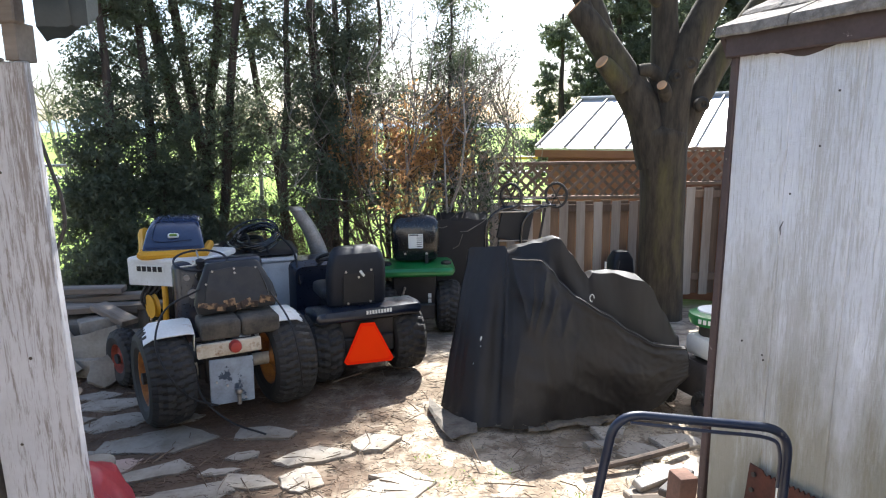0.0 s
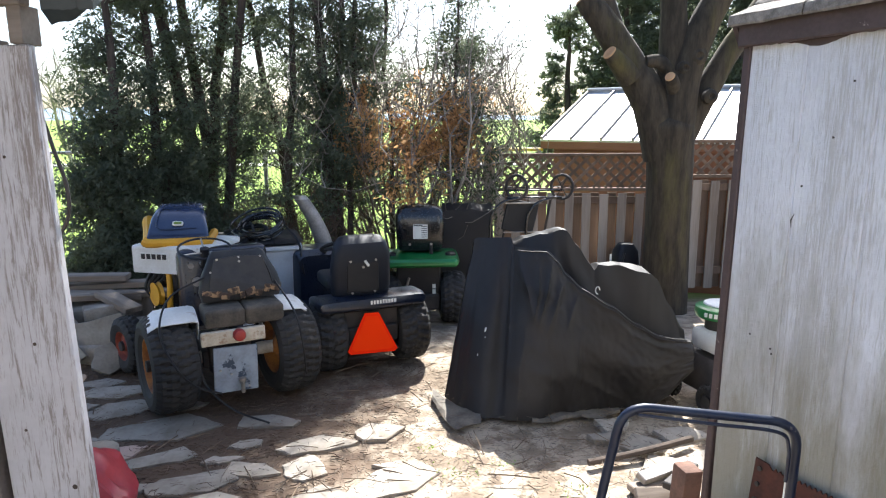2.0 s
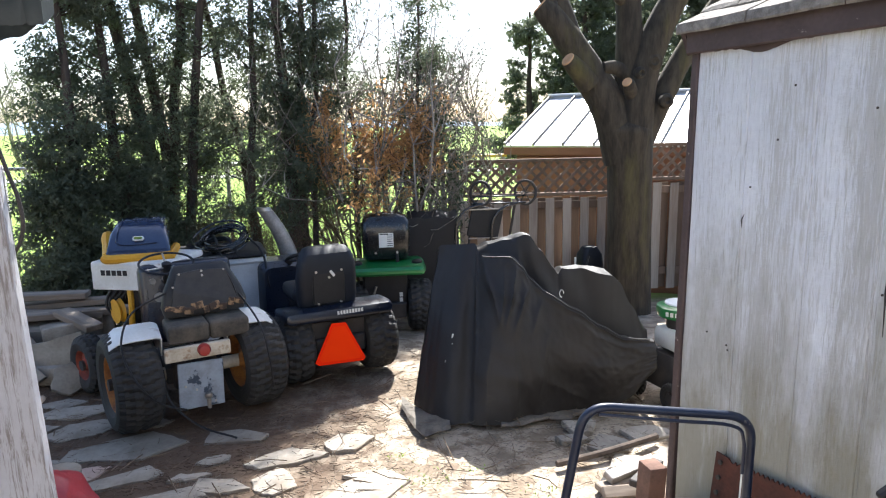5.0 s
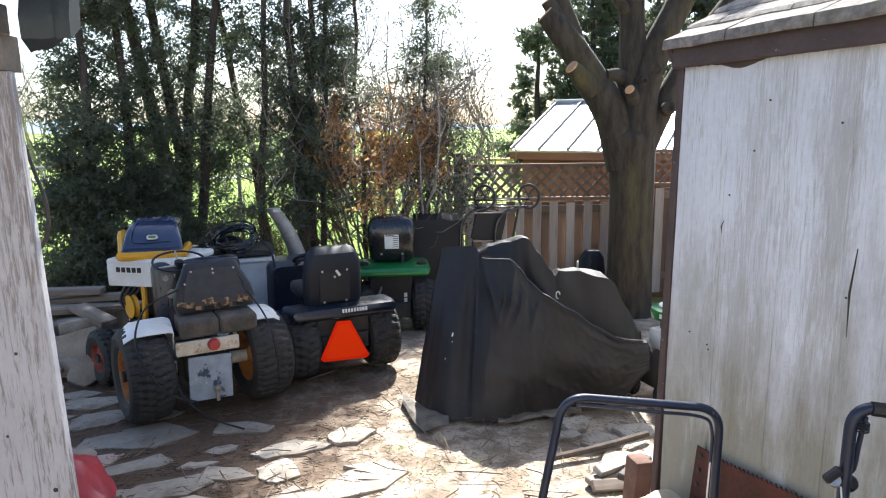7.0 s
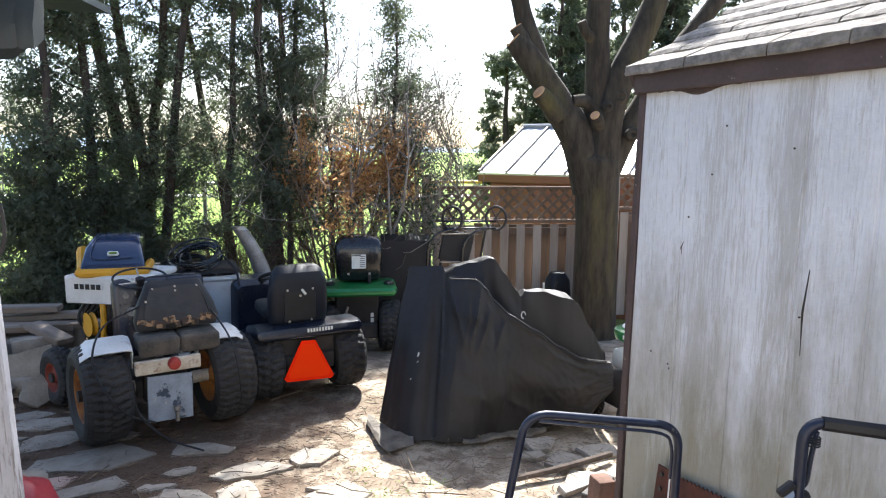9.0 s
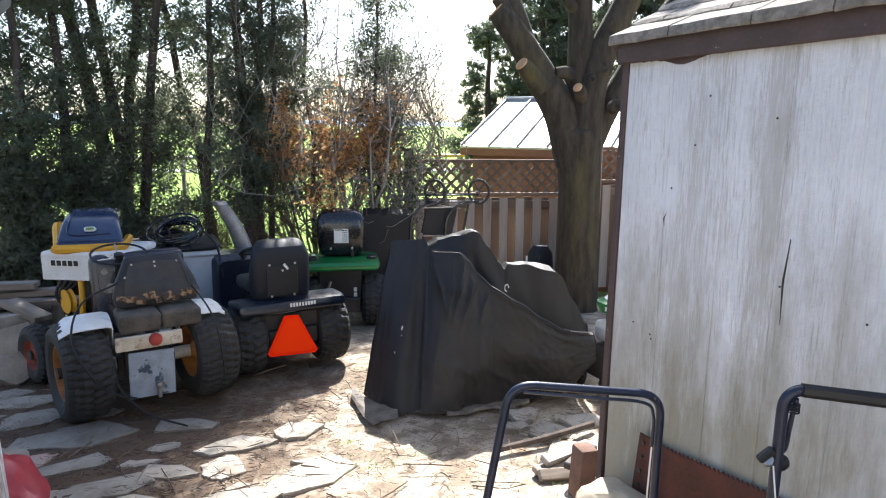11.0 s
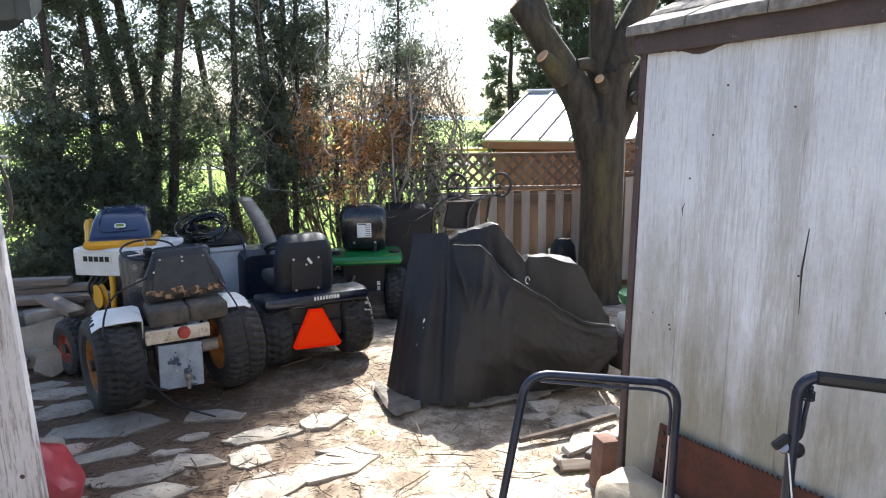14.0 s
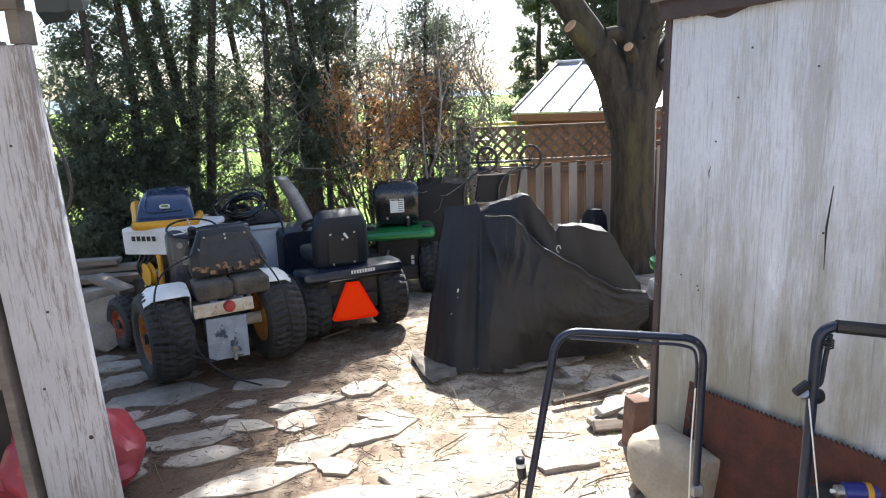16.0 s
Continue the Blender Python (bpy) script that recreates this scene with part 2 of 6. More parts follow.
def painted_wood(name, paint, wood, stain, grain, flake, low, fibre):
    """White paint on wood, weathered along the vertical grain; algae stains in patches, more of them below the height low."""
    m = mat(name, paint, tuple(v * 0.86 for v in paint), 0.6, scale=3, fine=40, bump=0.0)
    nt = m.node_tree
    n, l = nt.nodes, nt.links
    b = n["Principled BSDF"]
    base = b.inputs["Base Color"].links[0].from_socket
    co = n.new("ShaderNodeTexCoord")
    mp = n.new("ShaderNodeMapping")
    mp.inputs["Scale"].default_value = (1, 1, grain)
    l.new(co.outputs["Object"], mp.inputs[0])
    g = n.new("ShaderNodeTexNoise")
    g.inputs["Scale"].default_value, g.inputs["Detail"].default_value, g.inputs["Roughness"].default_value = fibre, 8, 0.75
    g.inputs["Distortion"].default_value = 0.6
    l.new(mp.outputs[0], g.inputs[0])
    p = n.new("ShaderNodeTexNoise")
    p.inputs["Scale"].default_value, p.inputs["Detail"].default_value = 4.5, 6
    l.new(mp.outputs[0], p.inputs[0])
    s = n.new("ShaderNodeMath")
    s.operation = "MULTIPLY_ADD"
    s.inputs[1].default_value = 0.8
    l.new(p.outputs[0], s.inputs[0])
    l.new(g.outputs[0], s.inputs[2])
    r = n.new("ShaderNodeMapRange")
    r.inputs[1].default_value, r.inputs[2].default_value, r.inputs[4].default_value = flake, flake + 0.12, 0.85
    l.new(s.outputs[0], r.inputs[0])
    x = n.new("ShaderNodeMix")
    x.data_type = "RGBA"
    x.inputs[7].default_value = (*wood, 1)
    l.new(r.outputs[0], x.inputs[0])
    l.new(base, x.inputs[6])
    # streaks of algae
    st = n.new("ShaderNodeTexNoise")
    st.inputs["Scale"].default_value, st.inputs["Detail"].default_value, st.inputs["Roughness"].default_value = 3.0, 9, 0.68
    ms = n.new("ShaderNodeMapping")
    ms.inputs["Scale"].default_value = (1.5, 1.5, 0.35)
    l.new(co.outputs["Object"], ms.inputs[0])
    l.new(ms.outputs[0], st.inputs[0])
    sp = n.new("ShaderNodeSeparateXYZ")
    l.new(co.outputs["Object"], sp.inputs[0])
    hz = n.new("ShaderNodeMapRange")
    hz.inputs[1].default_value, hz.inputs[2].default_value, hz.inputs[3].default_value, hz.inputs[4].default_value = 0.0, low, 0.46, -0.04
    l.new(sp.outputs[2], hz.inputs[0])
    a = n.new("ShaderNodeMath")
    l.new(st.outputs[0], a.inputs[0])
    l.new(hz.outputs[0], a.inputs[1])
    r2 = n.new("ShaderNodeMapRange")
    r2.inputs[1].default_value, r2.inputs[2].default_value, r2.inputs[4].default_value = 0.5, 0.82, 0.8
    l.new(a.outputs[0], r2.inputs[0])
    y = n.new("ShaderNodeMix")
    y.data_type = "RGBA"
    y.inputs[7].default_value = (*stain, 1)
    l.new(r2.outputs[0], y.inputs[0])
    l.new(x.outputs[2], y.inputs[6])
    l.new(y.outputs[2], b.inputs["Base Color"])
    bp = n.new("ShaderNodeBump")
    bp.inputs["Strength"].default_value, bp.inputs["Distance"].default_value = 0.9, 0.006
    l.new(s.outputs[0], bp.inputs["Height"])
    l.new(bp.outputs[0], b.inputs["Normal"])
    return m


M["siding"] = painted_wood("weathered_white_siding", (0.7, 0.72, 0.77), (0.46, 0.46, 0.46), (0.19, 0.172, 0.102), 0.07, 0.93, 1.6, 120)
M["post"] = painted_wood("flaking_white_board", (0.54, 0.535, 0.555), (0.2, 0.165, 0.145), (0.36, 0.335, 0.31), 0.08, 0.88, 0.3, 85)


# ---- mesh helpers ----
def ident():
    return Matrix.Identity(4)


def link_mesh(name, me, material, parent=None, label="", smooth=False):
    if not isinstance(material, (list, tuple)):
        material = [material]
    for x in material:
        me.materials.append(x)
    if smooth:
        me.polygons.foreach_set("use_smooth", [True] * len(me.polygons))
    ob = new(name, me)
    if parent:
        ob.parent = parent
    return tagged(ob, label)


def part(name, bm, material, parent=None, label="", smooth=False, sharp=35):
    """One mesh object from a bmesh, under a thing or a part."""
    me = bpy.data.meshes.new(name)
    bmesh.ops.recalc_face_normals(bm, faces=bm.faces[:])
    if smooth:
        for e in bm.edges:
            if len(e.link_faces) == 2 and e.calc_face_angle(0) > radians(sharp):
                e.smooth = False
    bm.to_mesh(me)
    bm.free()
    return link_mesh(name, me, material, parent, label, smooth)


def thing(name, m, label, category, group="", kind=""):
    ob = new(name)
    ob.matrix_world = m
    ob.empty_display_size = 0.1
    return tagged(ob, label, category, group, kind)


def box(bm, c, s, m=None, bevel=0.0, seg=1):
    r = bmesh.ops.create_cube(bm, size=1.0)
    vs = r["verts"]
    bmesh.ops.scale(bm, vec=s, verts=vs)
    if bevel:
        es = list({e for v in vs for e in v.link_edges})
        r2 = bmesh.ops.bevel(bm, geom=es, offset=bevel, segments=seg, affect="EDGES", profile=0.5)
        vs = list({v for f in r2["faces"] for v in f.verts} | {v for v in vs if v.is_valid})
    bmesh.ops.transform(bm, matrix=Matrix.Translation(c) @ (m or ident()), verts=vs)
    return vs


def boxed(c, s, m=None, bevel=0.0, seg=1):
    bm = bmesh.new()
    box(bm, c, s, m, bevel, seg)
    return bm


def tube(bm, pts, r, sides=8, caps=True):
    """A tube along points; r is one radius or one for each point."""
    pts = [Vector(p) for p in pts]
    rs = r if isinstance(r, (list, tuple)) else [r] * len(pts)
    rings, up = [], None
    for i, p in enumerate(pts):
        d = (pts[min(i + 1, len(pts) - 1)] - pts[max(i - 1, 0)]).normalized()
        if up is None:
            up = d.orthogonal().normalized()
        up = (up - d * up.dot(d))
        up = up.normalized() if up.length > 1e-5 else d.orthogonal().normalized()
        w = d.cross(up)
        rings.append([bm.verts.new(p + rs[i] * (math.cos(2 * math.pi * k / sides) * up + math.sin(2 * math.pi * k / sides) * w)) for k in range(sides)])
    for a, b in zip(rings, rings[1:]):
        for k in range(sides):
            bm.faces.new((a[k], a[(k + 1) % sides], b[(k + 1) % sides], b[k]))
    if caps:
        bm.faces.new(rings[0][::-1])
        bm.faces.new(rings[-1])
    return bm


def smooth_line(pts, n=8):
    """Catmull-Rom through the points."""
    p = [Vector(q) for q in pts]
    p = [2 * p[0] - p[1]] + p + [2 * p[-1] - p[-2]]
    out = []
    for i in range(1, len(p) - 2):
        for k in range(n):
            t = k / n
            out.append(0.5 * (2 * p[i] + (p[i + 1] - p[i - 1]) * t + (2 * p[i - 1] - 5 * p[i] + 4 * p[i + 1] - p[i + 2]) * t * t + (3 * p[i] - p[i - 1] - 3 * p[i + 1] + p[i + 2]) * t ** 3))
    return out + [p[-2]]


def tubed(pts, r, sides=8, n=0):
    line = smooth_line(pts, n) if n else pts
    if isinstance(r, (list, tuple)):
        r = [float(v) for v in np.interp(np.linspace(0, 1, len(line)), np.linspace(0, 1, len(r)), r)]
    return tube(bmesh.new(), line, r, sides)


def lathe(bm, prof, seg=32, m=None, close=False):
    """Turns a profile of (radius, along) round the x axis."""
    m = m or ident()
    rings = []
    for r, a in prof:
        rings.append([bm.verts.new(m @ Vector((a, r * math.cos(2 * math.pi * k / seg), r * math.sin(2 * math.pi * k / seg)))) for k in range(seg)])
    pairs = list(zip(rings, rings[1:])) + ([(rings[-1], rings[0])] if close else [])
    for a, b in pairs:
        for k in range(seg):
            bm.faces.new((a[k], a[(k + 1) % seg], b[(k + 1) % seg], b[k]))
    if not close:
        bm.faces.new(rings[0][::-1])
        bm.faces.new(rings[-1])
    return bm


def loft(bm, rings, closed=True, caps=True):
    """Skin over rings of points, all of one length."""
    vs = [[bm.verts.new(p) for p in ring] for ring in rings]
    n = len(vs[0])
    for a, b in zip(vs, vs[1:]):
        for k in range(n if closed else n - 1):
            bm.faces.new((a[k], a[(k + 1) % n], b[(k + 1) % n], b[k]))
    if caps and closed:
        bm.faces.new(vs[0][::-1])
        bm.faces.new(vs[-1])
    return bm


def rrect(w, h, r, z=0, n=4, c=(0, 0)):
    """A rounded rectangle in the xy plane at the height z."""
    out = []
    for cx, cy, a in ((w / 2 - r, h / 2 - r, 0), (-w / 2 + r, h / 2 - r, 90), (-w / 2 + r, -h / 2 + r, 180), (w / 2 - r, -h / 2 + r, 270)):
        for k in range(n + 1):
            t = radians(a + 90 * k / n)
            out.append(Vector((c[0] + cx + r * math.cos(t), c[1] + cy + r * math.sin(t), z)))
    return out


def leaves(name, centres, size, material, parent, seed, label=""):
    """Many small pointed leaves about the given centres, one mesh."""
    rng = np.random.default_rng(seed)
    c = np.asarray(centres, float)
    n = len(c)
    d = rng.normal(size=(n, 3))
    d /= np.linalg.norm(d, axis=1, keepdims=True)
    e = np.cross(d, rng.normal(size=(n, 3)))
    e /= np.linalg.norm(e, axis=1, keepdims=True)
    s = size * rng.uniform(0.6, 1.4, (n, 1))
    v = np.stack([c - d * s, c + e * s * 0.36, c + d * s, c - e * s * 0.36], 1).reshape(-1, 3)
    me = bpy.data.meshes.new(name)
    me.from_pydata(v.tolist(), [], np.arange(4 * n).reshape(-1, 4).tolist())
    return link_mesh(name, me, material, parent, label)


def gz(x, y):
    """The height of the ground."""
    z = -0.12 * min(max(0.0, y - 4.6), 5.0)
    return z


# ---- ground ----
def build_ground():
    def axis(lo, hi, step, far):
        a = list(np.arange(lo, hi + step / 2, step))
        s, left, right = step, [lo], [hi]
        while right[-1] < far:
            s *= 1.6
            right.append(right[-1] + s)
            left.append(left[-1] - s)
        return left[:0:-1] + a + right[1:]
    xs, ys = axis(-4.0, 4.0, 0.06, 900), axis(0.6, 8.4, 0.06, 900)
    vs, fs = [], []
    for y in ys:
        for x in xs:
            near = max(0.0, 1 - max(abs(x) / 7, abs(y - 4) / 7))
            h = noise.noise((x * 0.9, y * 0.9, 3)) * 0.03 + noise.noise((x * 4, y * 4, 7)) * 0.012 + noise.noise((x * 13, y * 13, 1)) * 0.006
            vs.append((x, y, gz(x, y) + h * near - 0.008))
    w = len(xs)
    for j in range(len(ys) - 1):
        for i in range(w - 1):
            a = j * w + i
            fs.append((a, a + 1, a + w + 1, a + w))
    me = bpy.data.meshes.new("ground")
    me.from_pydata(vs, [], fs)
    m = mat("bare_earth", (0.36, 0.3, 0.225), (0.19, 0.145, 0.1), 0.95, scale=5, fine=60, bump=1.0, mixat=(0.42, 0.6), spots=((0.15, 0.11, 0.075), 9, 0.52, 0.62))
    nt = m.node_tree
    n, l = nt.nodes, nt.links
    b = n["Principled BSDF"]
    base = b.inputs["Base Color"].links[0].from_socket
    co = n.new("ShaderNodeTexCoord")
    sp = n.new("ShaderNodeSeparateXYZ")
    l.new(co.outputs["Object"], sp.inputs[0])
    ns = n.new("ShaderNodeTexNoise")
    ns.inputs["Scale"].default_value = 1.2
    l.new(co.outputs["Object"], ns.inputs[0])
    ad = n.new("ShaderNodeMath")
    l.new(sp.outputs[1], ad.inputs[0])
    l.new(ns.outputs[0], ad.inputs[1])
    # dark brown soil left of the sandy path, tree shade painted in, broken by noise
    hn = n.new("ShaderNodeTexNoise")
    hn.inputs["Scale"].default_value, hn.inputs["Detail"].default_value, hn.inputs["Roughness"].default_value = 3.2, 8, 0.7
    l.new(co.outputs["Object"], hn.inputs[0])
    hs = n.new("ShaderNodeMath")
    hs.operation = "MULTIPLY_ADD"
    hs.inputs[1].default_value = -0.3
    l.new(sp.outputs[0], hs.inputs[0])
    l.new(hn.outputs[0], hs.inputs[2])
    hr = n.new("ShaderNodeMapRange")
    hr.inputs[1].default_value, hr.inputs[2].default_value = 0.52, 0.74
    l.new(hs.outputs[0], hr.inputs[0])
    hx = n.new("ShaderNodeMix")
    hx.data_type = "RGBA"
    hx.inputs[7].default_value = (0.105, 0.07, 0.045, 1)
    l.new(hr.outputs[0], hx.inputs[0])
    l.new(base, hx.inputs[6])
    base = hx.outputs[2]
    r = n.new("ShaderNodeMapRange")
    r.inputs[1].default_value, r.inputs[2].default_value = 7.7, 8.6
    l.new(ad.outputs[0], r.inputs[0])
    g = n.new("ShaderNodeTexNoise")
    g.inputs["Scale"].default_value, g.inputs["Detail"].default_value = 0.4, 9
    l.new(co.outputs["Object"], g.inputs[0])
    gc = n.new("ShaderNodeMix")
    gc.data_type = "RGBA"
    gc.inputs[6].default_value, gc.inputs[7].default_value = (0.13, 0.22, 0.018, 1), (0.19, 0.28, 0.03, 1)
    l.new(g.outputs[0], gc.inputs[0])
    x = n.new("ShaderNodeMix")
    x.data_type = "RGBA"
    l.new(r.outputs[0], x.inputs[0])
    l.new(base, x.inputs[6])
    l.new(gc.outputs[2], x.inputs[7])
    l.new(x.outputs[2], b.inputs["Base Color"])
    ob = link_mesh("ground", me, m, smooth=True)
    tagged(ob, "sandy bare earth running into bright green field", "ground", kind="structure")


build_ground()
# far hills; the haze of distance is painted into their blue colour
hill = bmesh.new()
top = [(-1500 + 60 * i, 1500, -10 + 42 * max(0, noise.noise((i * 0.13, 2, 0)) + 0.55)) for i in range(51)]
for a, b in zip(top, top[1:]):
    hill.faces.new([hill.verts.new(p) for p in ((a[0], a[1] - 200, -12), (b[0], b[1] - 200, -12), b, a)])
tagged(part("backdrop", hill, M["field"]), "low hills beyond the field with blue haze painted in", "hill", kind="structure")
tagged(part("road", boxed((0, 34, -0.57), (160, 1.6, 0.05), pose(0, 0, 0, 0, 0, 2)), M["road"]), "pale lane crossing the green field", "road", kind="structure")


# ---- white shed ----
CX, CY, WALL = 1.116, 2.494, 3.4
SHED = pose(CX, CY, 0, 0, 0, math.degrees(math.atan2(-0.939, 0.345)))   # x along the wall towards the viewer, y into the shed


def build_shed():
    sh = thing("garden_shed", SHED, "weathered white plank shed with brown trim and shingle roof", "shed")
    part("wall", boxed((WALL / 2, 0.0105, 1.0), (WALL, 0.05, 2.0)), M["siding"], sh)
    part("wall", boxed((0.02, 1.15, 1.0), (0.04, 2.14, 2.0)), M["siding"], sh)
    part("wall", boxed((WALL - 0.02, 1.15, 1.0), (0.04, 2.14, 2.0)), M["siding"], sh)
    part("wall", boxed((WALL / 2, 2.25, 1.0), (WALL, 0.05, 2.0)), M["siding"], sh)
    grooves = [0.006, 0.262, 0.525] + [0.757 + 0.232 * i for i in range(12)]
    for a, b in zip(grooves, grooves[1:]):
        part("plank", boxed(((a + b) / 2, 0.0, 1.02), (b - a - 0.011, 0.038, 1.96), None, 0.003), M["siding"], sh)
    part("corner_trim", boxed((-0.014, 0.03, 1.0), (0.034, 0.12, 2.03), pose(0, 0, 0, 0, 1.0, 0), 0.005), M["trim"], sh, "peeling dark brown corner board")
    part("fascia", boxed((WALL / 2 - 0.01, -0.042, 2.04), (WALL + 0.02, 0.024, 0.1), None, 0.005), M["trim"], sh, "dark brown eave board")
    part("soffit", boxed((WALL / 2, -0.02, 2.0), (WALL, 0.03, 0.012)), M["trim"], sh)
    pitch = radians(27)
    roof = pose(-0.03, -0.06, 2.085, math.degrees(pitch), 0, 0)
    part("roof", boxed(roof @ Vector((WALL / 2 + 0.1, 0.72, -0.015)), (WALL + 0.2, 1.44, 0.025), roof.to_3x3().to_4x4()), M["trim"], sh)
    back = pose(-0.03, -0.06 + 2.88 * math.cos(pitch), 2.085, -math.degrees(pitch), 0, 0)
    part("roof", boxed(back @ Vector((WALL / 2 + 0.1, -0.72, -0.015)), (WALL + 0.2, 1.44, 0.025), back.to_3x3().to_4x4()), M["shingle"], sh)
    part("rake_board", boxed(roof @ Vector((-0.012, 0.72, -0.06)), (0.022, 1.44, 0.09), roof.to_3x3().to_4x4()), M["trim"], sh)
    random.seed(5)
    for row in range(10):
        x = -0.015 - (0.15 if row % 2 else 0.0)
        while x < WALL + 0.2:
            w = random.uniform(0.27, 0.36)
            lo, hi = max(x, -0.018), min(x + w, WALL + 0.215)
            if hi - lo > 0.03:
                bm = bmesh.new()
                nx, drop = 4, 0.022 if row == 0 else 0.004
                grid = []
                for j, (yy, zz) in enumerate(((-0.03 + row * 0.145, -drop), (-0.01 + row * 0.145, 0.005), (0.16 + row * 0.145, 0.0))):
                    grid.append([(lo + 0.003 + (hi - lo - 0.006) * i / nx, yy + random.uniform(-0.003, 0.003) * (j == 0), zz + 0.004 + (0.012 if j < 2 else 0) + random.uniform(0, 0.004)) for i in range(nx + 1)])
                up = [[bm.verts.new(roof @ Vector(p)) for p in g] for g in grid]
                dn = [[bm.verts.new(roof @ (Vector(p) - Vector((0, 0, 0.008)))) for p in g] for g in grid]
                for j in range(2):
                    for i in range(nx):
                        bm.faces.new((up[j][i], up[j][i + 1], up[j + 1][i + 1], up[j + 1][i]))
                for i in range(nx):
                    bm.faces.new((dn[0][i], dn[0][i + 1], up[0][i + 1], up[0][i]))
                for j in range(2):
                    bm.faces.new((dn[j][0], up[j][0], up[j + 1][0], dn[j + 1][0]))
                    bm.faces.new((dn[j][nx], dn[j + 1][nx], up[j + 1][nx], up[j][nx]))
                part("shingle", bm, M["shingle"], sh)
            x += w
    gable = bmesh.new()
    for xx in (0.0, WALL):
        vs = [gable.verts.new(p) for p in ((xx, 0.03, 2.0), (xx, 2.25, 2.0), (xx, 1.17, 2.62))]
        gable.faces.new(vs)
    part("gable", gable, M["siding"], sh)
    # peeled patch and cracks of the siding
    for u, z0, z1, w in ((0.27, 1.42, 1.37, 0.004), (0.8, 1.4, 1.12, 0.007)):
        bm = tubed([(u, -0.0185, z0), (u - 0.012, -0.0185, (z0 + z1) / 2), (u - 0.008, -0.0185, z1)], [w * 0.3, w * 0.6, w * 0.2], 5)
        part("crack", bm, M["iron"], sh)
    bm = bmesh.new()
    lo = []
    for i in range(41):
        u = 0.08 + 0.62 * i / 40
        hgt = 0.004 + 0.026 * math.exp(-((u - 0.3) / 0.08) ** 2) + 0.01 * abs(noise.noise((i * 0.37, 1, 0)))
        lo.append([Vector((u, -0.0215, 1.998 - hgt)), Vector((u, -0.0215, 2.0)), Vector((u, -0.019, 2.0)), Vector((u, -0.019, 1.998 - hgt))])
    loft(bm, lo)
    part("bare_strip", bm, M["trim"], sh, "dark weathered strip beneath the eave")
    random.seed(8)
    for i in range(10):
        bm = bmesh.new()
        lathe(bm, [(0.004, -0.002), (0.003, 0.002)], 8, pose(random.uniform(0.1, 1.6), -0.02, random.uniform(0.6, 1.9), 0, 0, 90))
        part("nail", bm, M["iron"], sh)


build_shed()


# unseen wall behind the camera, added to cut sky light on the yard
south_block = boxed((-2.9, -2.7, 1.6), (9.0, 0.2, 3.2))
tagged(part("sky_block_south", south_block, mat("added_wall_grey", (0.4, 0.38, 0.35), (0.34, 0.32, 0.29), 0.8, bump=0.2)), "added plain grey wall out of view, blocking sky light", "wall", kind="structure")


# ---- lean-to post with board, beam, tarpaulin edge and cable ----
def build_lean_to():
    lt = thing("lean_to", pose(-1.435, 2.17, 0, 0, 0, 0), "white flaking lean-to post with dark tarpaulin eave", "shelter")
    part("board", boxed((0, 0, 0.98), (0.295, 0.04, 1.98), pose(0, 0, 0, 0, -1.6, 0), 0.005), M["post"], lt, "wide white board with flaking paint")
    for x, z, r in ((0.1, 0.44, 0.009), (-0.05, 0.66, 0.005), (0.02, 0.98, 0.006), (0.0, 1.62, 0.005)):
        part("knot", lathe(bmesh.new(), [(r * 0.4, -0.0225), (r, -0.022), (r * 1.1, -0.018)], 10, pose(x - 0.0, 0, z, 0, 0, 90)), M["bark"], lt, "small dark knot")
    part("stud", boxed((-0.1, 0.09, 1.0), (0.1, 0.13, 2.0), None, 0.004), M["raw"], lt)
    part("stud", boxed((-0.19, 0.0, 0.95), (0.04, 0.09, 1.9), pose(0, 0, 0, 0, -1.6, 0), 0.003), M["raw"], lt)
    part("block", boxed((0.085, 0.03, 2.035), (0.045, 0.1, 0.12), None, 0.003), M["raw"], lt)
    part("beam", boxed((-0.32, -0.01, 2.14), (0.88, 0.06, 0.1), None, 0.005), M["raw"], lt, "bare weathered roof beam")
    part("post", boxed((-0.75, 0.05, 1.05), (0.09, 0.09, 2.1)), M["raw"], lt)
    part("rafter", boxed((0.0, -0.75, 2.2), (0.05, 1.5, 0.09)), M["raw"], lt)
    # folded tarpaulin hanging over the edge
    rings = []
    for i in range(13):
        x = 0.18 + 0.165 * i / 12
        s = noise.noise((i * 0.7, 1, 5)) * 0.012
        rings.append([Vector((x, 0.02 + s, 2.035 + 0.075 * (i / 12) ** 1.6 + 0.006 * math.sin(i * 0.9))), Vector((x, -0.03 + s, 2.075 + s)), Vector((x + 0.01, -0.05, 2.15)), Vector((x + 0.015, 0.0, 2.34)),
                      Vector((x + 0.015, 0.5, 2.4)), Vector((x, 0.5, 2.37)), Vector((x, 0.06, 2.31)), Vector((x - 0.005, 0.05, 2.12))])
    part("tarpaulin", loft(bmesh.new(), rings), M["tarp_roof"], lt, "dark green tarpaulin eave", True)
    part("roof", boxed((-0.55, -0.3, 2.42), (1.55, 2.4, 0.03), pose(0, 0, 0, 0, 3, 0)), M["tarp_roof"], lt)
    cab = smooth_line([(0.045, 0.02, 1.9), (0.07, 0.04, 1.84), (0.098, 0.05, 1.74), (0.125, 0.05, 1.63), (0.15, 0.05, 1.53), (0.15, 0.05, 1.43), (0.11, 0.05, 1.35), (0.04, 0.05, 1.29)], 6)
    part("cable", tube(bmesh.new(), cab, 0.0065, 8), M["iron"], lt, "dark hanging cable", True)


build_lean_to()


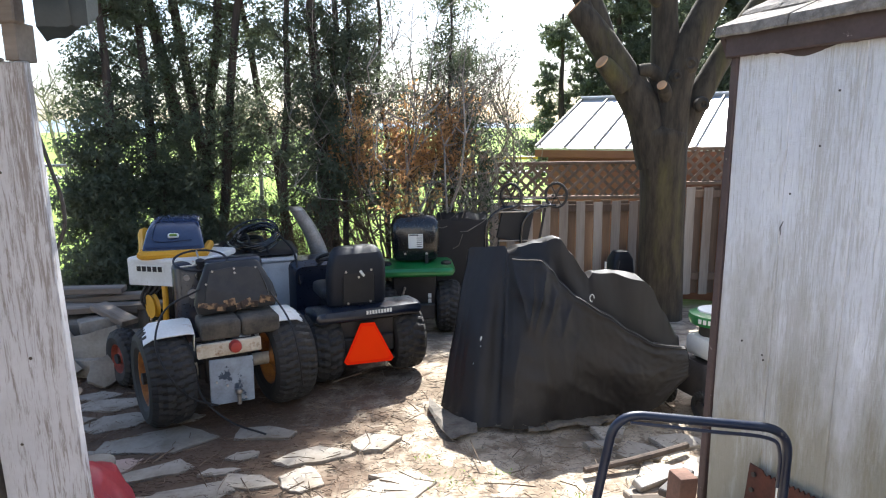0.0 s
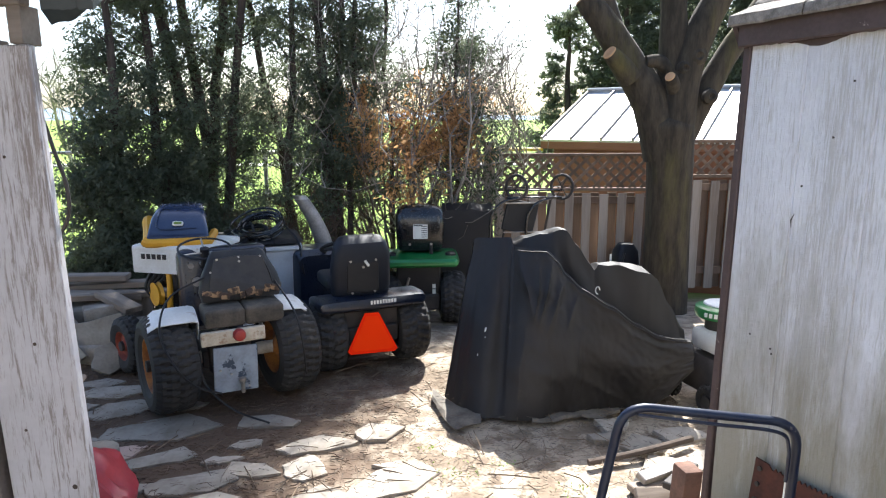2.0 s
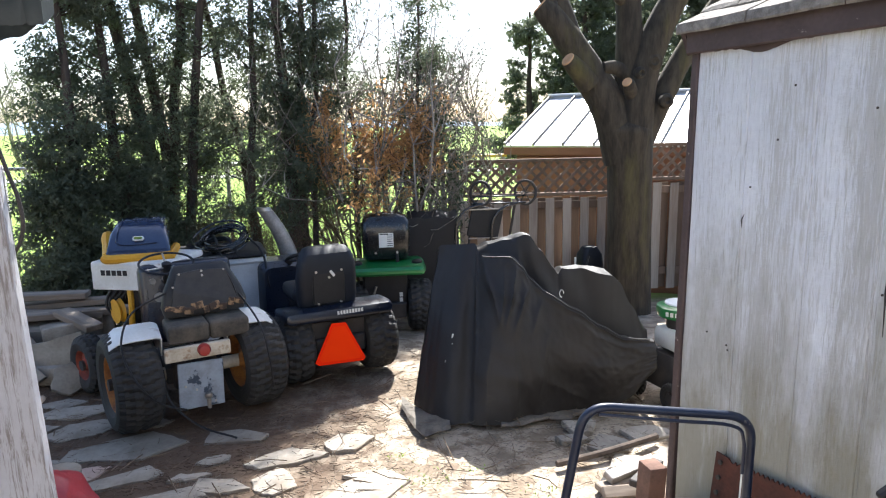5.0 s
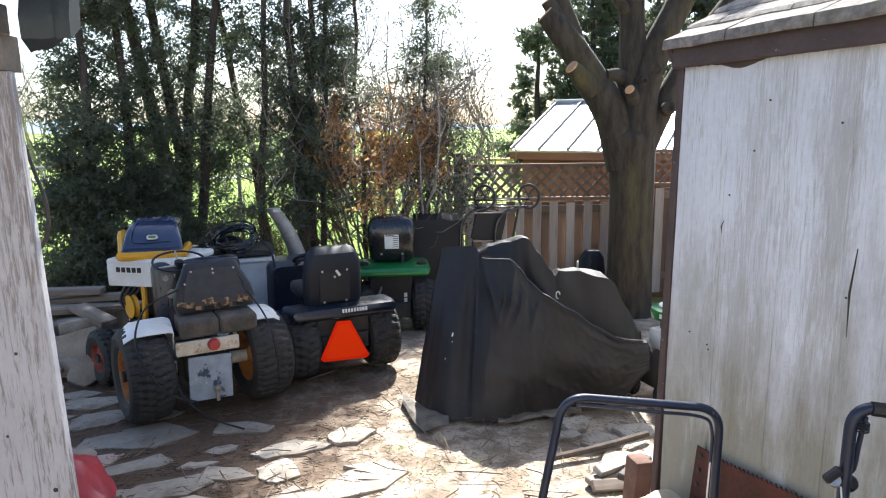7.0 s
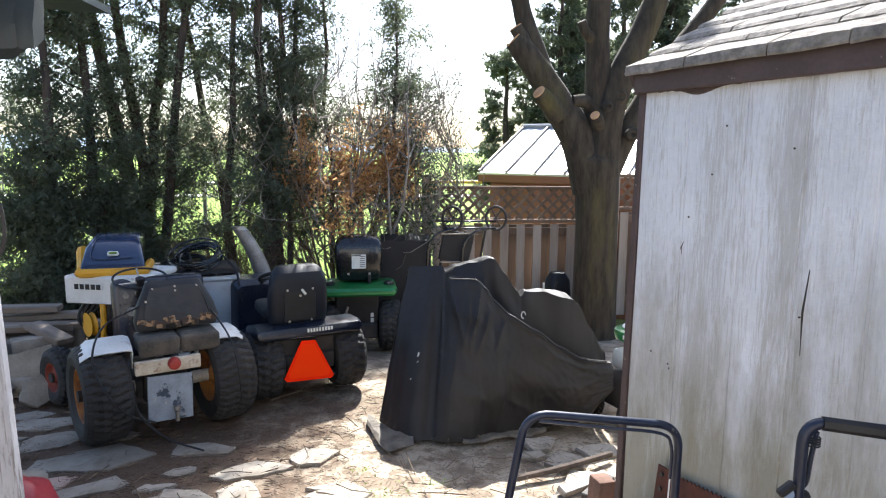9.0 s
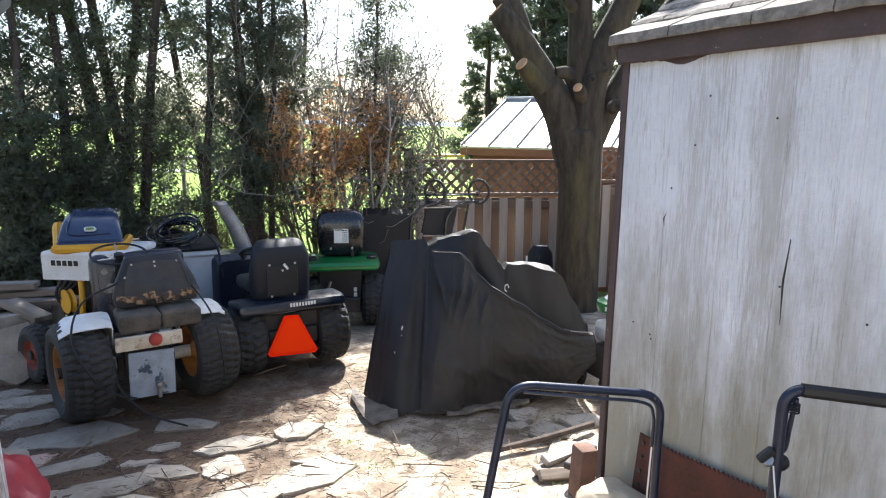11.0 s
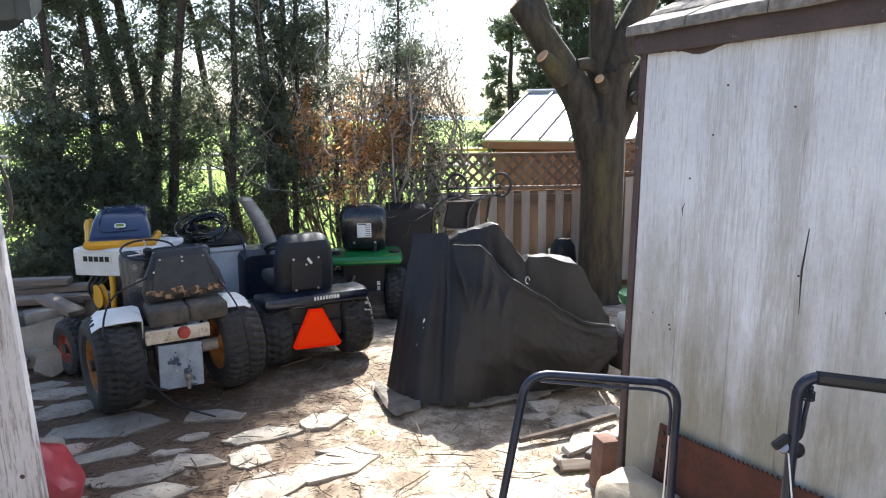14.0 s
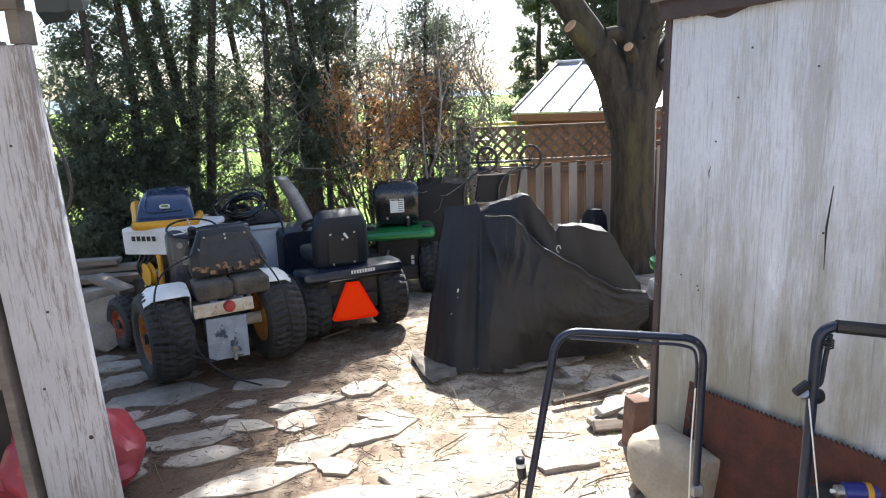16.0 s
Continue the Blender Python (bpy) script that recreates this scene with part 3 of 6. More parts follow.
# ---- wooden fence with lattice ----
def build_wood_fence():
    y = 7.5
    fc = thing("wooden_fence", pose(0, y, 0), "weathered board fence with lattice top", "fence")
    posts = ((0.47, 1.46, 0.11), (2.72, 1.47, 0.1), (4.9, 1.55, 0.1))
    for x, top, w in posts:
        part("post", boxed((x, 0.02, (top - 0.4) / 2), (w, 0.1, top + 0.4), None, 0.008), M["fence"], fc)
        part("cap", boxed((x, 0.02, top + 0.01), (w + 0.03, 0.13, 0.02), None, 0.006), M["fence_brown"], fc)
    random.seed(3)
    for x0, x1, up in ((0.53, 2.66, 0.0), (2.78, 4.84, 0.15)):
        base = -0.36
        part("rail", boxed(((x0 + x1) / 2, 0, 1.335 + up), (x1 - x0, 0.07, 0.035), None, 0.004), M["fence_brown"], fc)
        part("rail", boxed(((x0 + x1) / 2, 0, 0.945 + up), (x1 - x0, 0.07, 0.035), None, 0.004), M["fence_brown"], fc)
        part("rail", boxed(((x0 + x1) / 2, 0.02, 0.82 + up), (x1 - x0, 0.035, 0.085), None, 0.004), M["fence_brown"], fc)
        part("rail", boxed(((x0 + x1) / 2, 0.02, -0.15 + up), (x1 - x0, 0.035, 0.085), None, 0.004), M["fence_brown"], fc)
        x, k = x0 + 0.06, 0
        while x < x1:
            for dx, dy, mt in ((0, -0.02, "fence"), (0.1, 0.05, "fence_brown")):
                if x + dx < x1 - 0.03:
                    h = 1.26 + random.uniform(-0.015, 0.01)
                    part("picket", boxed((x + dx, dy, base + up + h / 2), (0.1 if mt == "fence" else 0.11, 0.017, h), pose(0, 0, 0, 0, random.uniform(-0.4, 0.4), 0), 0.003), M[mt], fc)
            x += 0.2
        # lattice slats, two layers crossing
        lo, hi = 0.965 + up, 1.32 + up
        h = hi - lo
        for sgn, dy in ((1, -0.006), (-1, 0.006)):
            s = x0 - h
            while s < x1:
                a, b = max(s, x0), min(s + h, x1)
                if b - a > 0.03:
                    za, zb = (lo + (a - s), lo + (b - s)) if sgn > 0 else (hi - (a - s), hi - (b - s))
                    mid, ln = ((a + b) / 2, dy, (za + zb) / 2), math.hypot(b - a, zb - za)
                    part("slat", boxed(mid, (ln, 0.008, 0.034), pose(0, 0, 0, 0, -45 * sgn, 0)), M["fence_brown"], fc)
                s += 0.135
    return fc


build_wood_fence()


# ---- chain-link fence ----
def build_chain_link():
    cl = thing("chain_link_fence", pose(0, 7.62, 0), "grey galvanised chain-link fence with top rail", "fence")
    for x in (0.36, -2.1, -4.6, -7.1):
        part("post", tubed([(x, 0, -0.45), (x, 0, 1.4)], 0.024, 8), M["galv"], cl, smooth=True)
    part("top_rail", tubed([(0.36, 0, 1.36), (-9.0, 0, 1.36)], 0.019, 8), M["galv"], cl, smooth=True)
    bm = bmesh.new()
    lo, hi, p = -0.36, 1.35, 0.06
    for sgn in (1, -1):
        s = -6.2 - (hi - lo)
        while s < 0.36:
            a, b = max(s, -6.2), min(s + (hi - lo), 0.36)
            if b > a + 0.01:
                za, zb = (lo + a - s, lo + b - s) if sgn > 0 else (hi - (a - s), hi - (b - s))
                tube(bm, [(a, 0.002 * sgn, za), (b, 0.002 * sgn, zb)], 0.0018, 3, False)
            s += p
    tagged(part("wire_mesh", bm, M["galv"], cl), kind="stuff")


build_chain_link()


# ---- neighbouring shed with metal roof ----
def build_barrier():
    b = thing("field_barrier", pose(1.15, 12.2, gz(0, 12.2)), "low yellow pipe barrier in the field", "barrier")
    part("rail", tubed([(-0.5, 0, 1.78), (0.6, 0, 1.78)], 0.03, 8), M["yellow_line"], b)
    for x in (-0.45, 0.55):
        part("post", tubed([(x, 0, 0), (x, 0, 1.78)], 0.025, 8), M["galv"], b)


build_barrier()


def build_neighbour():
    nb = thing("neighbour_shed", pose(1.27, 9.1, -0.6, 0, 0, -33), "red-brown shed with grey standing-seam metal roof", "shed")
    L, D, H = 4.2, 3.4, 2.0
    for c, s in (((L / 2, 0.16, 1.0), (L - 0.3, 0.08, 2.0)), ((0.2, D / 2, 1.0), (0.08, D - 0.4, 2.0)), ((L / 2, D - 0.16, 1.0), (L - 0.3, 0.08, 2.0)), ((L - 0.2, D / 2, 1.0), (0.08, D - 0.4, 2.0))):
        part("wall", boxed(c, s), M["nwall"], nb)
    for i in range(6):
        part("board", boxed((L / 2, 0.11, 1.08 + i * 0.15), (L - 0.3, 0.02, 0.142), None, 0.003), M["nwall"], nb)
    part("fascia", boxed((L / 2, 0.02, 1.985), (L, 0.03, 0.1), None, 0.004), M["nwall"], nb)
    pitch = 22
    rf = pose(0, 0, 2.05, pitch, 0, 0)
    part("roof", boxed(rf @ Vector((L / 2, 0.93, 0)), (L, 1.88, 0.03), rf.to_3x3().to_4x4()), M["metal_roof"], nb, "pale metal roof panels")
    rb = pose(0, D, 2.05, -pitch, 0, 0)
    part("roof", boxed(rb @ Vector((L / 2, -0.93, 0)), (L, 1.88, 0.03), rb.to_3x3().to_4x4()), M["metal_roof"], nb)
    for i in range(11):
        part("seam", boxed(rf @ Vector((0.02 + i * (L - 0.04) / 10, 0.93, 0.03)), (0.025, 1.87, 0.04), rf.to_3x3().to_4x4(), 0.004), M["alu"], nb)
    part("ridge_cap", boxed((L / 2, D / 2, 2.05 + 1.86 * math.sin(radians(pitch)) + 0.03), (L, 0.14, 0.04), None, 0.01), M["metal_roof"], nb)
    for xx in (0.22, L - 0.22):
        g = bmesh.new()
        g.faces.new([g.verts.new(p) for p in ((xx, 0.15, 2.0), (xx, D - 0.15, 2.0), (xx, D / 2, 2.66))])
        part("gable", g, M["nwall"], nb)


build_neighbour()


# ---- wheels ----
def wheel(parent, m, r, w, rim_r, rim_mat, lugs=26, name="wheel"):
    """A wheel on the x axis at the pose m: the rim disc with its hub, and a lugged tyre under it."""
    bm = bmesh.new()
    h = w / 2
    lathe(bm, [(0.03, -h * 0.75), (rim_r * 0.45, -h * 0.35), (rim_r * 0.8, -h * 0.3), (rim_r * 0.92, -h * 0.78), (rim_r, -h * 0.82), (rim_r, h * 0.82), (rim_r * 0.92, h * 0.78), (rim_r * 0.8, h * 0.3), (rim_r * 0.45, h * 0.35), (0.03, h * 0.75)], 28)
    wh = part(name, bm, rim_mat, parent, smooth=True)
    wh.matrix_local = m
    bm = bmesh.new()
    prof = [(rim_r * 0.97, -h * 0.8), (rim_r + 0.02, -h * 0.95), (rim_r + (r - rim_r) * 0.5, -h), (r - 0.035, -h * 0.93), (r - 0.012, -h * 0.72), (r - 0.004, -h * 0.35), (r, 0), (r - 0.004, h * 0.35), (r - 0.012, h * 0.72), (r - 0.035, h * 0.93), (rim_r + (r - rim_r) * 0.5, h), (rim_r + 0.02, h * 0.95), (rim_r * 0.97, h * 0.8)]
    seg = lugs * 4
    fine = []
    for (r0, b0), (r1, b1) in zip(prof, prof[1:]):
        fine += [(r0, b0)] + ([((r0 + r1) / 2, (b0 + b1) / 2)] if r0 > r - 0.02 and r1 > r - 0.02 else [])
    fine.append(prof[-1])
    rings = []
    for pr, pb in fine:
        tread = pr > r - 0.03
        slant = abs(pb) / h * 3.0 + (2 if pb > 0 else 0)
        ring = []
        for k in range(seg):
            lug = ((k + slant) % 4) < 2.2 and abs(pb) > h * 0.06
            rr = pr - (0 if lug else 0.014) if tread else pr - 0.004
            ring.append(bm.verts.new((pb, rr * math.cos(2 * math.pi * k / seg), rr * math.sin(2 * math.pi * k / seg))))
        rings.append(ring)
    for ra, rb in zip(rings, rings[1:] + rings[:1]):
        for k in range(seg):
            bm.faces.new((ra[k], ra[(k + 1) % seg], rb[(k + 1) % seg], rb[k]))
    part("tyre", bm, M["rubber"], wh, smooth=True, sharp=24)
    bm = bmesh.new()
    lathe(bm, [(0.035, -h * 0.9), (0.035, -h * 0.5)], 12)
    part("hub", bm, M["iron"], wh)
    return wh


def panel_text(name, parent, m, w, h, n, material, seed):
    """Illegible lettering: n upright bars over a width."""
    random.seed(seed)
    for i in range(n):
        bw = w / n
        part(name, boxed(m @ Vector((-w / 2 + bw * (i + 0.5), 0, 0)), (bw * random.uniform(0.6, 0.8), 0.003, h), m.to_3x3().to_4x4()), material, parent)


# ---- old white garden tractor ----
def build_old_tractor():
    t = thing("garden_tractor", pose(-1.36, 3.9, 0, 0, 0, 28), "old white and navy garden tractor with rusted seat back", "tractor")
    R = 0.305
    for s in (-1, 1):
        wheel(t, pose(0.36 * s, 0, R, 0, 0, 8 if s < 0 else 188), R, 0.265, 0.175, M["orange_rim"], 36)
    for s, turn in ((-1, 20), (1, 20)):
        wheel(t, pose(0.5 * s - 0.04, 0.78, 0.205, 0, 0, turn + (0 if s < 0 else 180)), 0.205, 0.14, 0.11, M["red_rim"], 24, "front_wheel")
    part("axle", tubed([(-0.3, 0, R), (0.3, 0, R)], 0.04, 12), M["cream"], t, smooth=True)
    part("front_axle", boxed((-0.04, 0.78, 0.2), (0.86, 0.06, 0.06), None, 0.01), M["white"], t)
    part("transaxle", boxed((0, 0.04, R), (0.26, 0.24, 0.2), None, 0.03, 2), M["iron"], t, smooth=True)
    for s in (-1, 1):
        part("frame_rail", boxed((0.14 * s, 0.5, 0.3), (0.05, 1.1, 0.1), None, 0.006), M["iron"], t)
    # fenders: curved sheets over the wheels
    for s in (-1, 1):
        rings = []
        for k in range(13):
            a = radians(60 + 100 * k / 12)
            rr = 0.345
            y, z = -rr * math.cos(a) * 0.98, R + rr * math.sin(a) * 0.94
            xi, xo = 0.185 * s, (0.46 if s < 0 else 0.47) * s
            n = Vector((0, -math.cos(a), math.sin(a)))
            p = [Vector((xi, y, z)) - n * 0.012, Vector((xi + 0.03 * s, y, z)), Vector(((xi + xo) / 2, y, z)), Vector((xo - 0.05 * s, y, z)) - n * 0.006, Vector((xo, y, z)) - n * 0.045]
            rings.append(p + [q - n * 0.007 for q in reversed(p)])
        part("fender", loft(bmesh.new(), rings), M["white"], t, "white fender with worn paint", True)
        bm = bmesh.new()
        ring2 = []
        for k in range(13):
            a = radians(60 + 106 * k / 12)
            y, z = -0.33 * math.cos(a), R + 0.3 * math.sin(a)
            ring2.append([Vector((0.19 * s, y, z)), Vector((0.19 * s, y * 0.6, max(0.42, z * 0.8))), Vector((0.183 * s, y * 0.6, max(0.42, z * 0.8))), Vector((0.183 * s, y, z))])
        part("fender_skirt", loft(bm, ring2), M["white"], t)
    part("rear_bar", boxed((0.0, -0.2, 0.475), (0.37, 0.03, 0.085), None, 0.006), M["cream"], t, "stained cream cross panel")
    bm = lathe(bmesh.new(), [(0.012, -0.035), (0.03, -0.03), (0.037, -0.012), (0.037, 0.012)], 20, pose(0.03, -0.228, 0.485, 0, 0, 90))
    part("tail_lamp", bm, M["red"], t, "round faded red lens", True)
    part("drawbar_plate", boxed((0.0, -0.215, 0.275), (0.255, 0.014, 0.275), pose(0, 0, 0, -4, 2, 0), 0.004), M["plate"], t, "pale blue plate with flaked dark patch")
    bm = lathe(bmesh.new(), [(0.012, 0), (0.012, 0.06)], 10, pose(0.03, -0.245, 0.19, 0, 90, 0))
    lathe(bm, [(0.004, -0.02), (0.02, -0.012), (0.022, 0.0), (0.02, 0.012), (0.004, 0.02)], 14, pose(0.03, -0.245, 0.21, 0, 90, 0))
    part("hitch_ball", bm, M["silver"], t, smooth=True)
    for dx, dz in ((-0.09, 0.08), (-0.03, 0.05), (0.07, -0.04)):
        part("bolt", lathe(bmesh.new(), [(0.007, -0.005), (0.007, 0.005)], 8, pose(dx, -0.227, 0.2 + dz, 0, 0, 90)), M["silver"], t)
    # worn cushion and rusted seat back
    for s in (-1, 1):
        part("seat_cushion", boxed((0.08 + 0.116 * s, -0.06, 0.58), (0.232, 0.26, 0.11), None, 0.022, 3), M["foam"], t, "cracked brown seat foam", True)
    rings = []
    for z, w, y, d in ((0.65, 0.47, 0.0, 0.05), (0.71, 0.5, 0.0, 0.07), (0.79, 0.46, 0.03, 0.07), (0.88, 0.37, 0.06, 0.06), (0.925, 0.33, 0.075, 0.05), (0.94, 0.29, 0.08, 0.03)):
        rings.append([p + Vector((0.095, y, z)) for p in rrect(w, d, min(d / 2 - 0.003, 0.025), 0, 3)])
    seat = part("seat_back", loft(bmesh.new(), rings), M["vinyl"], t, "black seat back with rust along its edge", True)
    part("back_pan", loft(bmesh.new(), [[Vector((0.095 + x * 0.5 * k, -0.036 + 0.0 + (0.0 if z < 0.75 else (z - 0.75) * 0.42), z)) for x, z in ((-0.4, 0.7), (0.4, 0.7), (0.36, 0.8), (0.29, 0.9), (0.0, 0.915), (-0.29, 0.9), (-0.36, 0.8))] for k in (1.0,)] + [[Vector((0.095 + x * 0.49, -0.046 + (0.0 if z < 0.75 else (z - 0.75) * 0.42), z)) for x, z in ((-0.4, 0.7), (0.4, 0.7), (0.36, 0.8), (0.29, 0.9), (0.0, 0.915), (-0.29, 0.9), (-0.36, 0.8))]]), M["seat_back"], seat)
    random.seed(2)
    for i in range(9):
        w = random.uniform(0.03, 0.07)
        part("rust_flake", boxed((-0.105 + i * 0.05, -0.046, 0.69 + random.uniform(-0.012, 0.02)), (w, 0.01, random.uniform(0.03, 0.06)), pose(0, 0, 0, random.uniform(-9, 9), random.uniform(-20, 20), 0), 0.004), M["seat_rust"], seat, "rusty flaking edge")
    for x, z in ((-0.035, 0.9), (0.095, 0.905), (0.095, 0.88), (0.225, 0.9), (-0.08, 0.83)):
        part("rivet", lathe(bmesh.new(), [(0.007, -0.006), (0.006, 0.004)], 8, pose(x, -0.045 + (z - 0.75) * 0.42, z, 0, 0, 90)), M["silver"], seat)
    part("seat_spring", boxed((0.03, 0.04, 0.63), (0.3, 0.05, 0.05), pose(0, 0, 0, 0, 0, 0), 0.01), M["iron"], t)
    # dash, steering, hood
    part("dash_tower", boxed((0.09, 0.62, 0.6), (0.6, 0.2, 0.54), pose(0, 0, 0, -6, 0, 0), 0.05, 3), M["navy"], t, "dark navy dashboard", True)
    for x, z, r in ((-0.13, 0.77, 0.02), (-0.1, 0.66, 0.032), (-0.06, 0.78, 0.014)):
        part("gauge", lathe(bmesh.new(), [(r, -0.012), (r, 0.004), (r * 0.8, 0.006)], 16, pose(x, 0.5 - (0.6 - z) * 0.105 + 0.008, z, 0, 0, 90)), M["alu"], t)
    part("foot_rest", boxed((0, 0.32, 0.3), (0.7, 0.36, 0.02), None, 0.006), M["iron"], t)
    wheel_m = pose(-0.05, 0.4, 0.905, 14, 0, 0)
    bm = bmesh.new()
    pts = [wheel_m @ Vector((0.165 * math.cos(2 * math.pi * k / 32), 0.165 * math.sin(2 * math.pi * k / 32), 0)) for k in range(33)]
    tube(bm, pts, 0.0075, 8)
    st = part("steering_wheel", bm, M["navy_dull"], t, "thin dark steering wheel", True)
    for a in (90, 210, 330):
        e = Vector((0.16 * math.cos(radians(a)), 0.16 * math.sin(radians(a)), 0))
        part("spoke", tubed([wheel_m @ Vector((0, 0, -0.03)), wheel_m @ e], 0.007, 6), M["silver"], st)
    part("steering_hub", lathe(bmesh.new(), [(0.03, -0.03), (0.03, 0.02), (0.012, 0.03)], 14, wheel_m @ pose(0, 0, -0.02, 0, -90, 0)), M["black"], st, smooth=True)
    part("steering_column", tubed([wheel_m @ Vector((0, 0, -0.03)), (-0.05, 0.58, 0.72)], 0.018, 8), M["iron"], t)
    hm = t.matrix_world.inverted() @ pose(-1.87, 4.62, 0, 0, 0, -12)
    hr = hm.to_3x3().to_4x4()
    hood = part("hood", boxed(hm @ Vector((0, 0.02, 0.86)), (0.56, 0.5, 0.05), hr, 0.018, 2), M["white"], t, "white engine hood with slotted apron", True)
    part("apron", boxed(hm @ Vector((-0.095, -0.222, 0.775)), (0.36, 0.014, 0.17), hr, 0.005), M["white"], hood, "white apron with five vents")
    part("side_panel", boxed(hm @ Vector((-0.27, 0.02, 0.79)), (0.014, 0.48, 0.13), hr, 0.004), M["white"], hood)
    part("vent_frame", boxed(hm @ Vector((-0.1, -0.231, 0.81)), (0.225, 0.006, 0.052), hr, 0.002), M["ivory"], hood)
    for k in range(5):
        part("vent", boxed(hm @ Vector((-0.182 + k * 0.041, -0.235, 0.81)), (0.03, 0.004, 0.036), hr), M["black"], hood, "dark vent slot")
    part("engine_block", boxed(hm @ Vector((0.05, 0.06, 0.5)), (0.36, 0.3, 0.42), hr, 0.03, 2), M["iron"], t, "greasy dark engine", True)
    part("cylinder", lathe(bmesh.new(), [(0.09 if k % 2 else 0.075, 0.02 * k) for k in range(9)], 20, hm @ pose(-0.28, 0.0, 0.62)), M["iron"], t, smooth=True)
    part("pulley", lathe(bmesh.new(), [(0.045, -0.02), (0.085, -0.02), (0.07, 0), (0.085, 0.02), (0.02, 0.02)], 24, hm @ pose(-0.14, -0.18, 0.53, 0, 0, 58)), M["yellow"], t, "yellow pulley", True)
    part("bracket", tubed([hm @ Vector(v) for v in ((-0.02, -0.2, 0.72), (-0.01, -0.21, 0.6), (-0.03, -0.2, 0.42))], 0.02, 8, 5), M["yellow"], t, "yellow bent bracket")
    for k in range(4):
        part("hose", tubed([hm @ Vector(v) for v in ((-0.2 + 0.05 * k, -0.12, 0.7), (-0.24 + 0.03 * k, -0.16, 0.55), (-0.12 + 0.04 * k, -0.1, 0.4))], 0.01, 6, 5), M["black"], t)
    part("muffler", lathe(bmesh.new(), [(0.03, 0), (0.05, 0.015), (0.05, 0.2), (0.03, 0.215)], 16, pose(-0.33, 0.5, 0.4, 0, 0, 60)), M["alu"], t, smooth=True)
    # loose cables over the seat and fenders
    for pts in (((-0.12, 0.0, 0.8), (-0.32, -0.06, 0.72), (-0.4, -0.2, 0.56), (-0.34, -0.33, 0.38), (-0.24, -0.3, 0.24), (-0.1, -0.28, 0.16)),
                ((0.22, 0.05, 0.86), (0.3, -0.02, 0.74), (0.35, -0.28, 0.6), (0.38, -0.33, 0.4), (0.4, -0.31, 0.2)),
                ((-0.2, -0.2, 0.4), (-0.18, -0.25, 0.22), (-0.05, -0.36, 0.08), (0.12, -0.5, 0.02))):
        part("cable", tubed(pts, 0.006, 6, 6), M["black"], t, "loose black cable", True)
    part("lever", tubed([(-0.3, 0.35, 0.32), (-0.34, 0.3, 0.42), (-0.44, 0.28, 0.44)], 0.01, 6), M["iron"], t)


build_old_tractor()


def build_engine_cover():
    c = thing("engine_cover", pose(-1.91, 4.66, 0.878, 0, 0, 14), "blue and yellow plastic engine cover lying on hood", "engine cover")
    rings = []
    for y, z0, z1, w in ((-0.2, 0.03, 0.05, 0.4), (-0.19, 0.02, 0.08, 0.41), (-0.1, 0.02, 0.2, 0.37), (0.0, 0.02, 0.25, 0.33), (0.12, 0.02, 0.262, 0.32), (0.2, 0.02, 0.24, 0.32), (0.23, 0.03, 0.2, 0.3)):
        rings.append([Vector((p.x, y, (z0 + z1) / 2 + p.y)) for p in rrect(w, z1 - z0, min(0.04, (z1 - z0) / 2 - 0.002), 0, 3)])
    body = part("shell", loft(bmesh.new(), rings), M["blue"], c, "faded navy plastic shell", True)
    pts = [(-0.2, 0.2, 0.02), (-0.215, -0.02, 0.02), (-0.205, -0.18, 0.03), (-0.17, -0.215, 0.025), (0.17, -0.215, 0.025), (0.205, -0.18, 0.03), (0.2, 0.2, 0.02)]
    part("rim", tubed(pts, 0.031, 8, 4), M["yellow"], c, "yellow plastic rim", True)
    for sx in (-1,):
        part("side_arm", tubed([(0.2 * sx, -0.17, 0.04), (0.225 * sx, -0.02, 0.085), (0.24 * sx, 0.1, 0.14), (0.22 * sx, 0.2, 0.12)], [0.03, 0.03, 0.036, 0.03], 8, 4), M["yellow"], c, "yellow side arm", True)
    ed = pose(0.0, -0.152, 0.146, 53, 0, 0)
    part("badge", loft(bmesh.new(), [[ed @ p for p in rrect(0.075, 0.035, 0.016, 0, 4)], [ed @ p for p in rrect(0.07, 0.03, 0.014, 0.012, 4)]]), M["ivory"], body, "pale oval badge")
    part("badge_centre", loft(bmesh.new(), [[ed @ p for p in rrect(0.055, 0.02, 0.009, 0.01, 4)], [ed @ p for p in rrect(0.05, 0.018, 0.008, 0.015, 4)]]), M["weed"], body)
    for pts in (((-0.11, 0.0, 0.252), (-0.13, -0.1, 0.205), (-0.12, -0.17, 0.118), (0.12, -0.17, 0.118)),):
        part("ridge", tubed(pts, 0.005, 6, 4), M["blue"], body, smooth=True)


build_engine_cover()


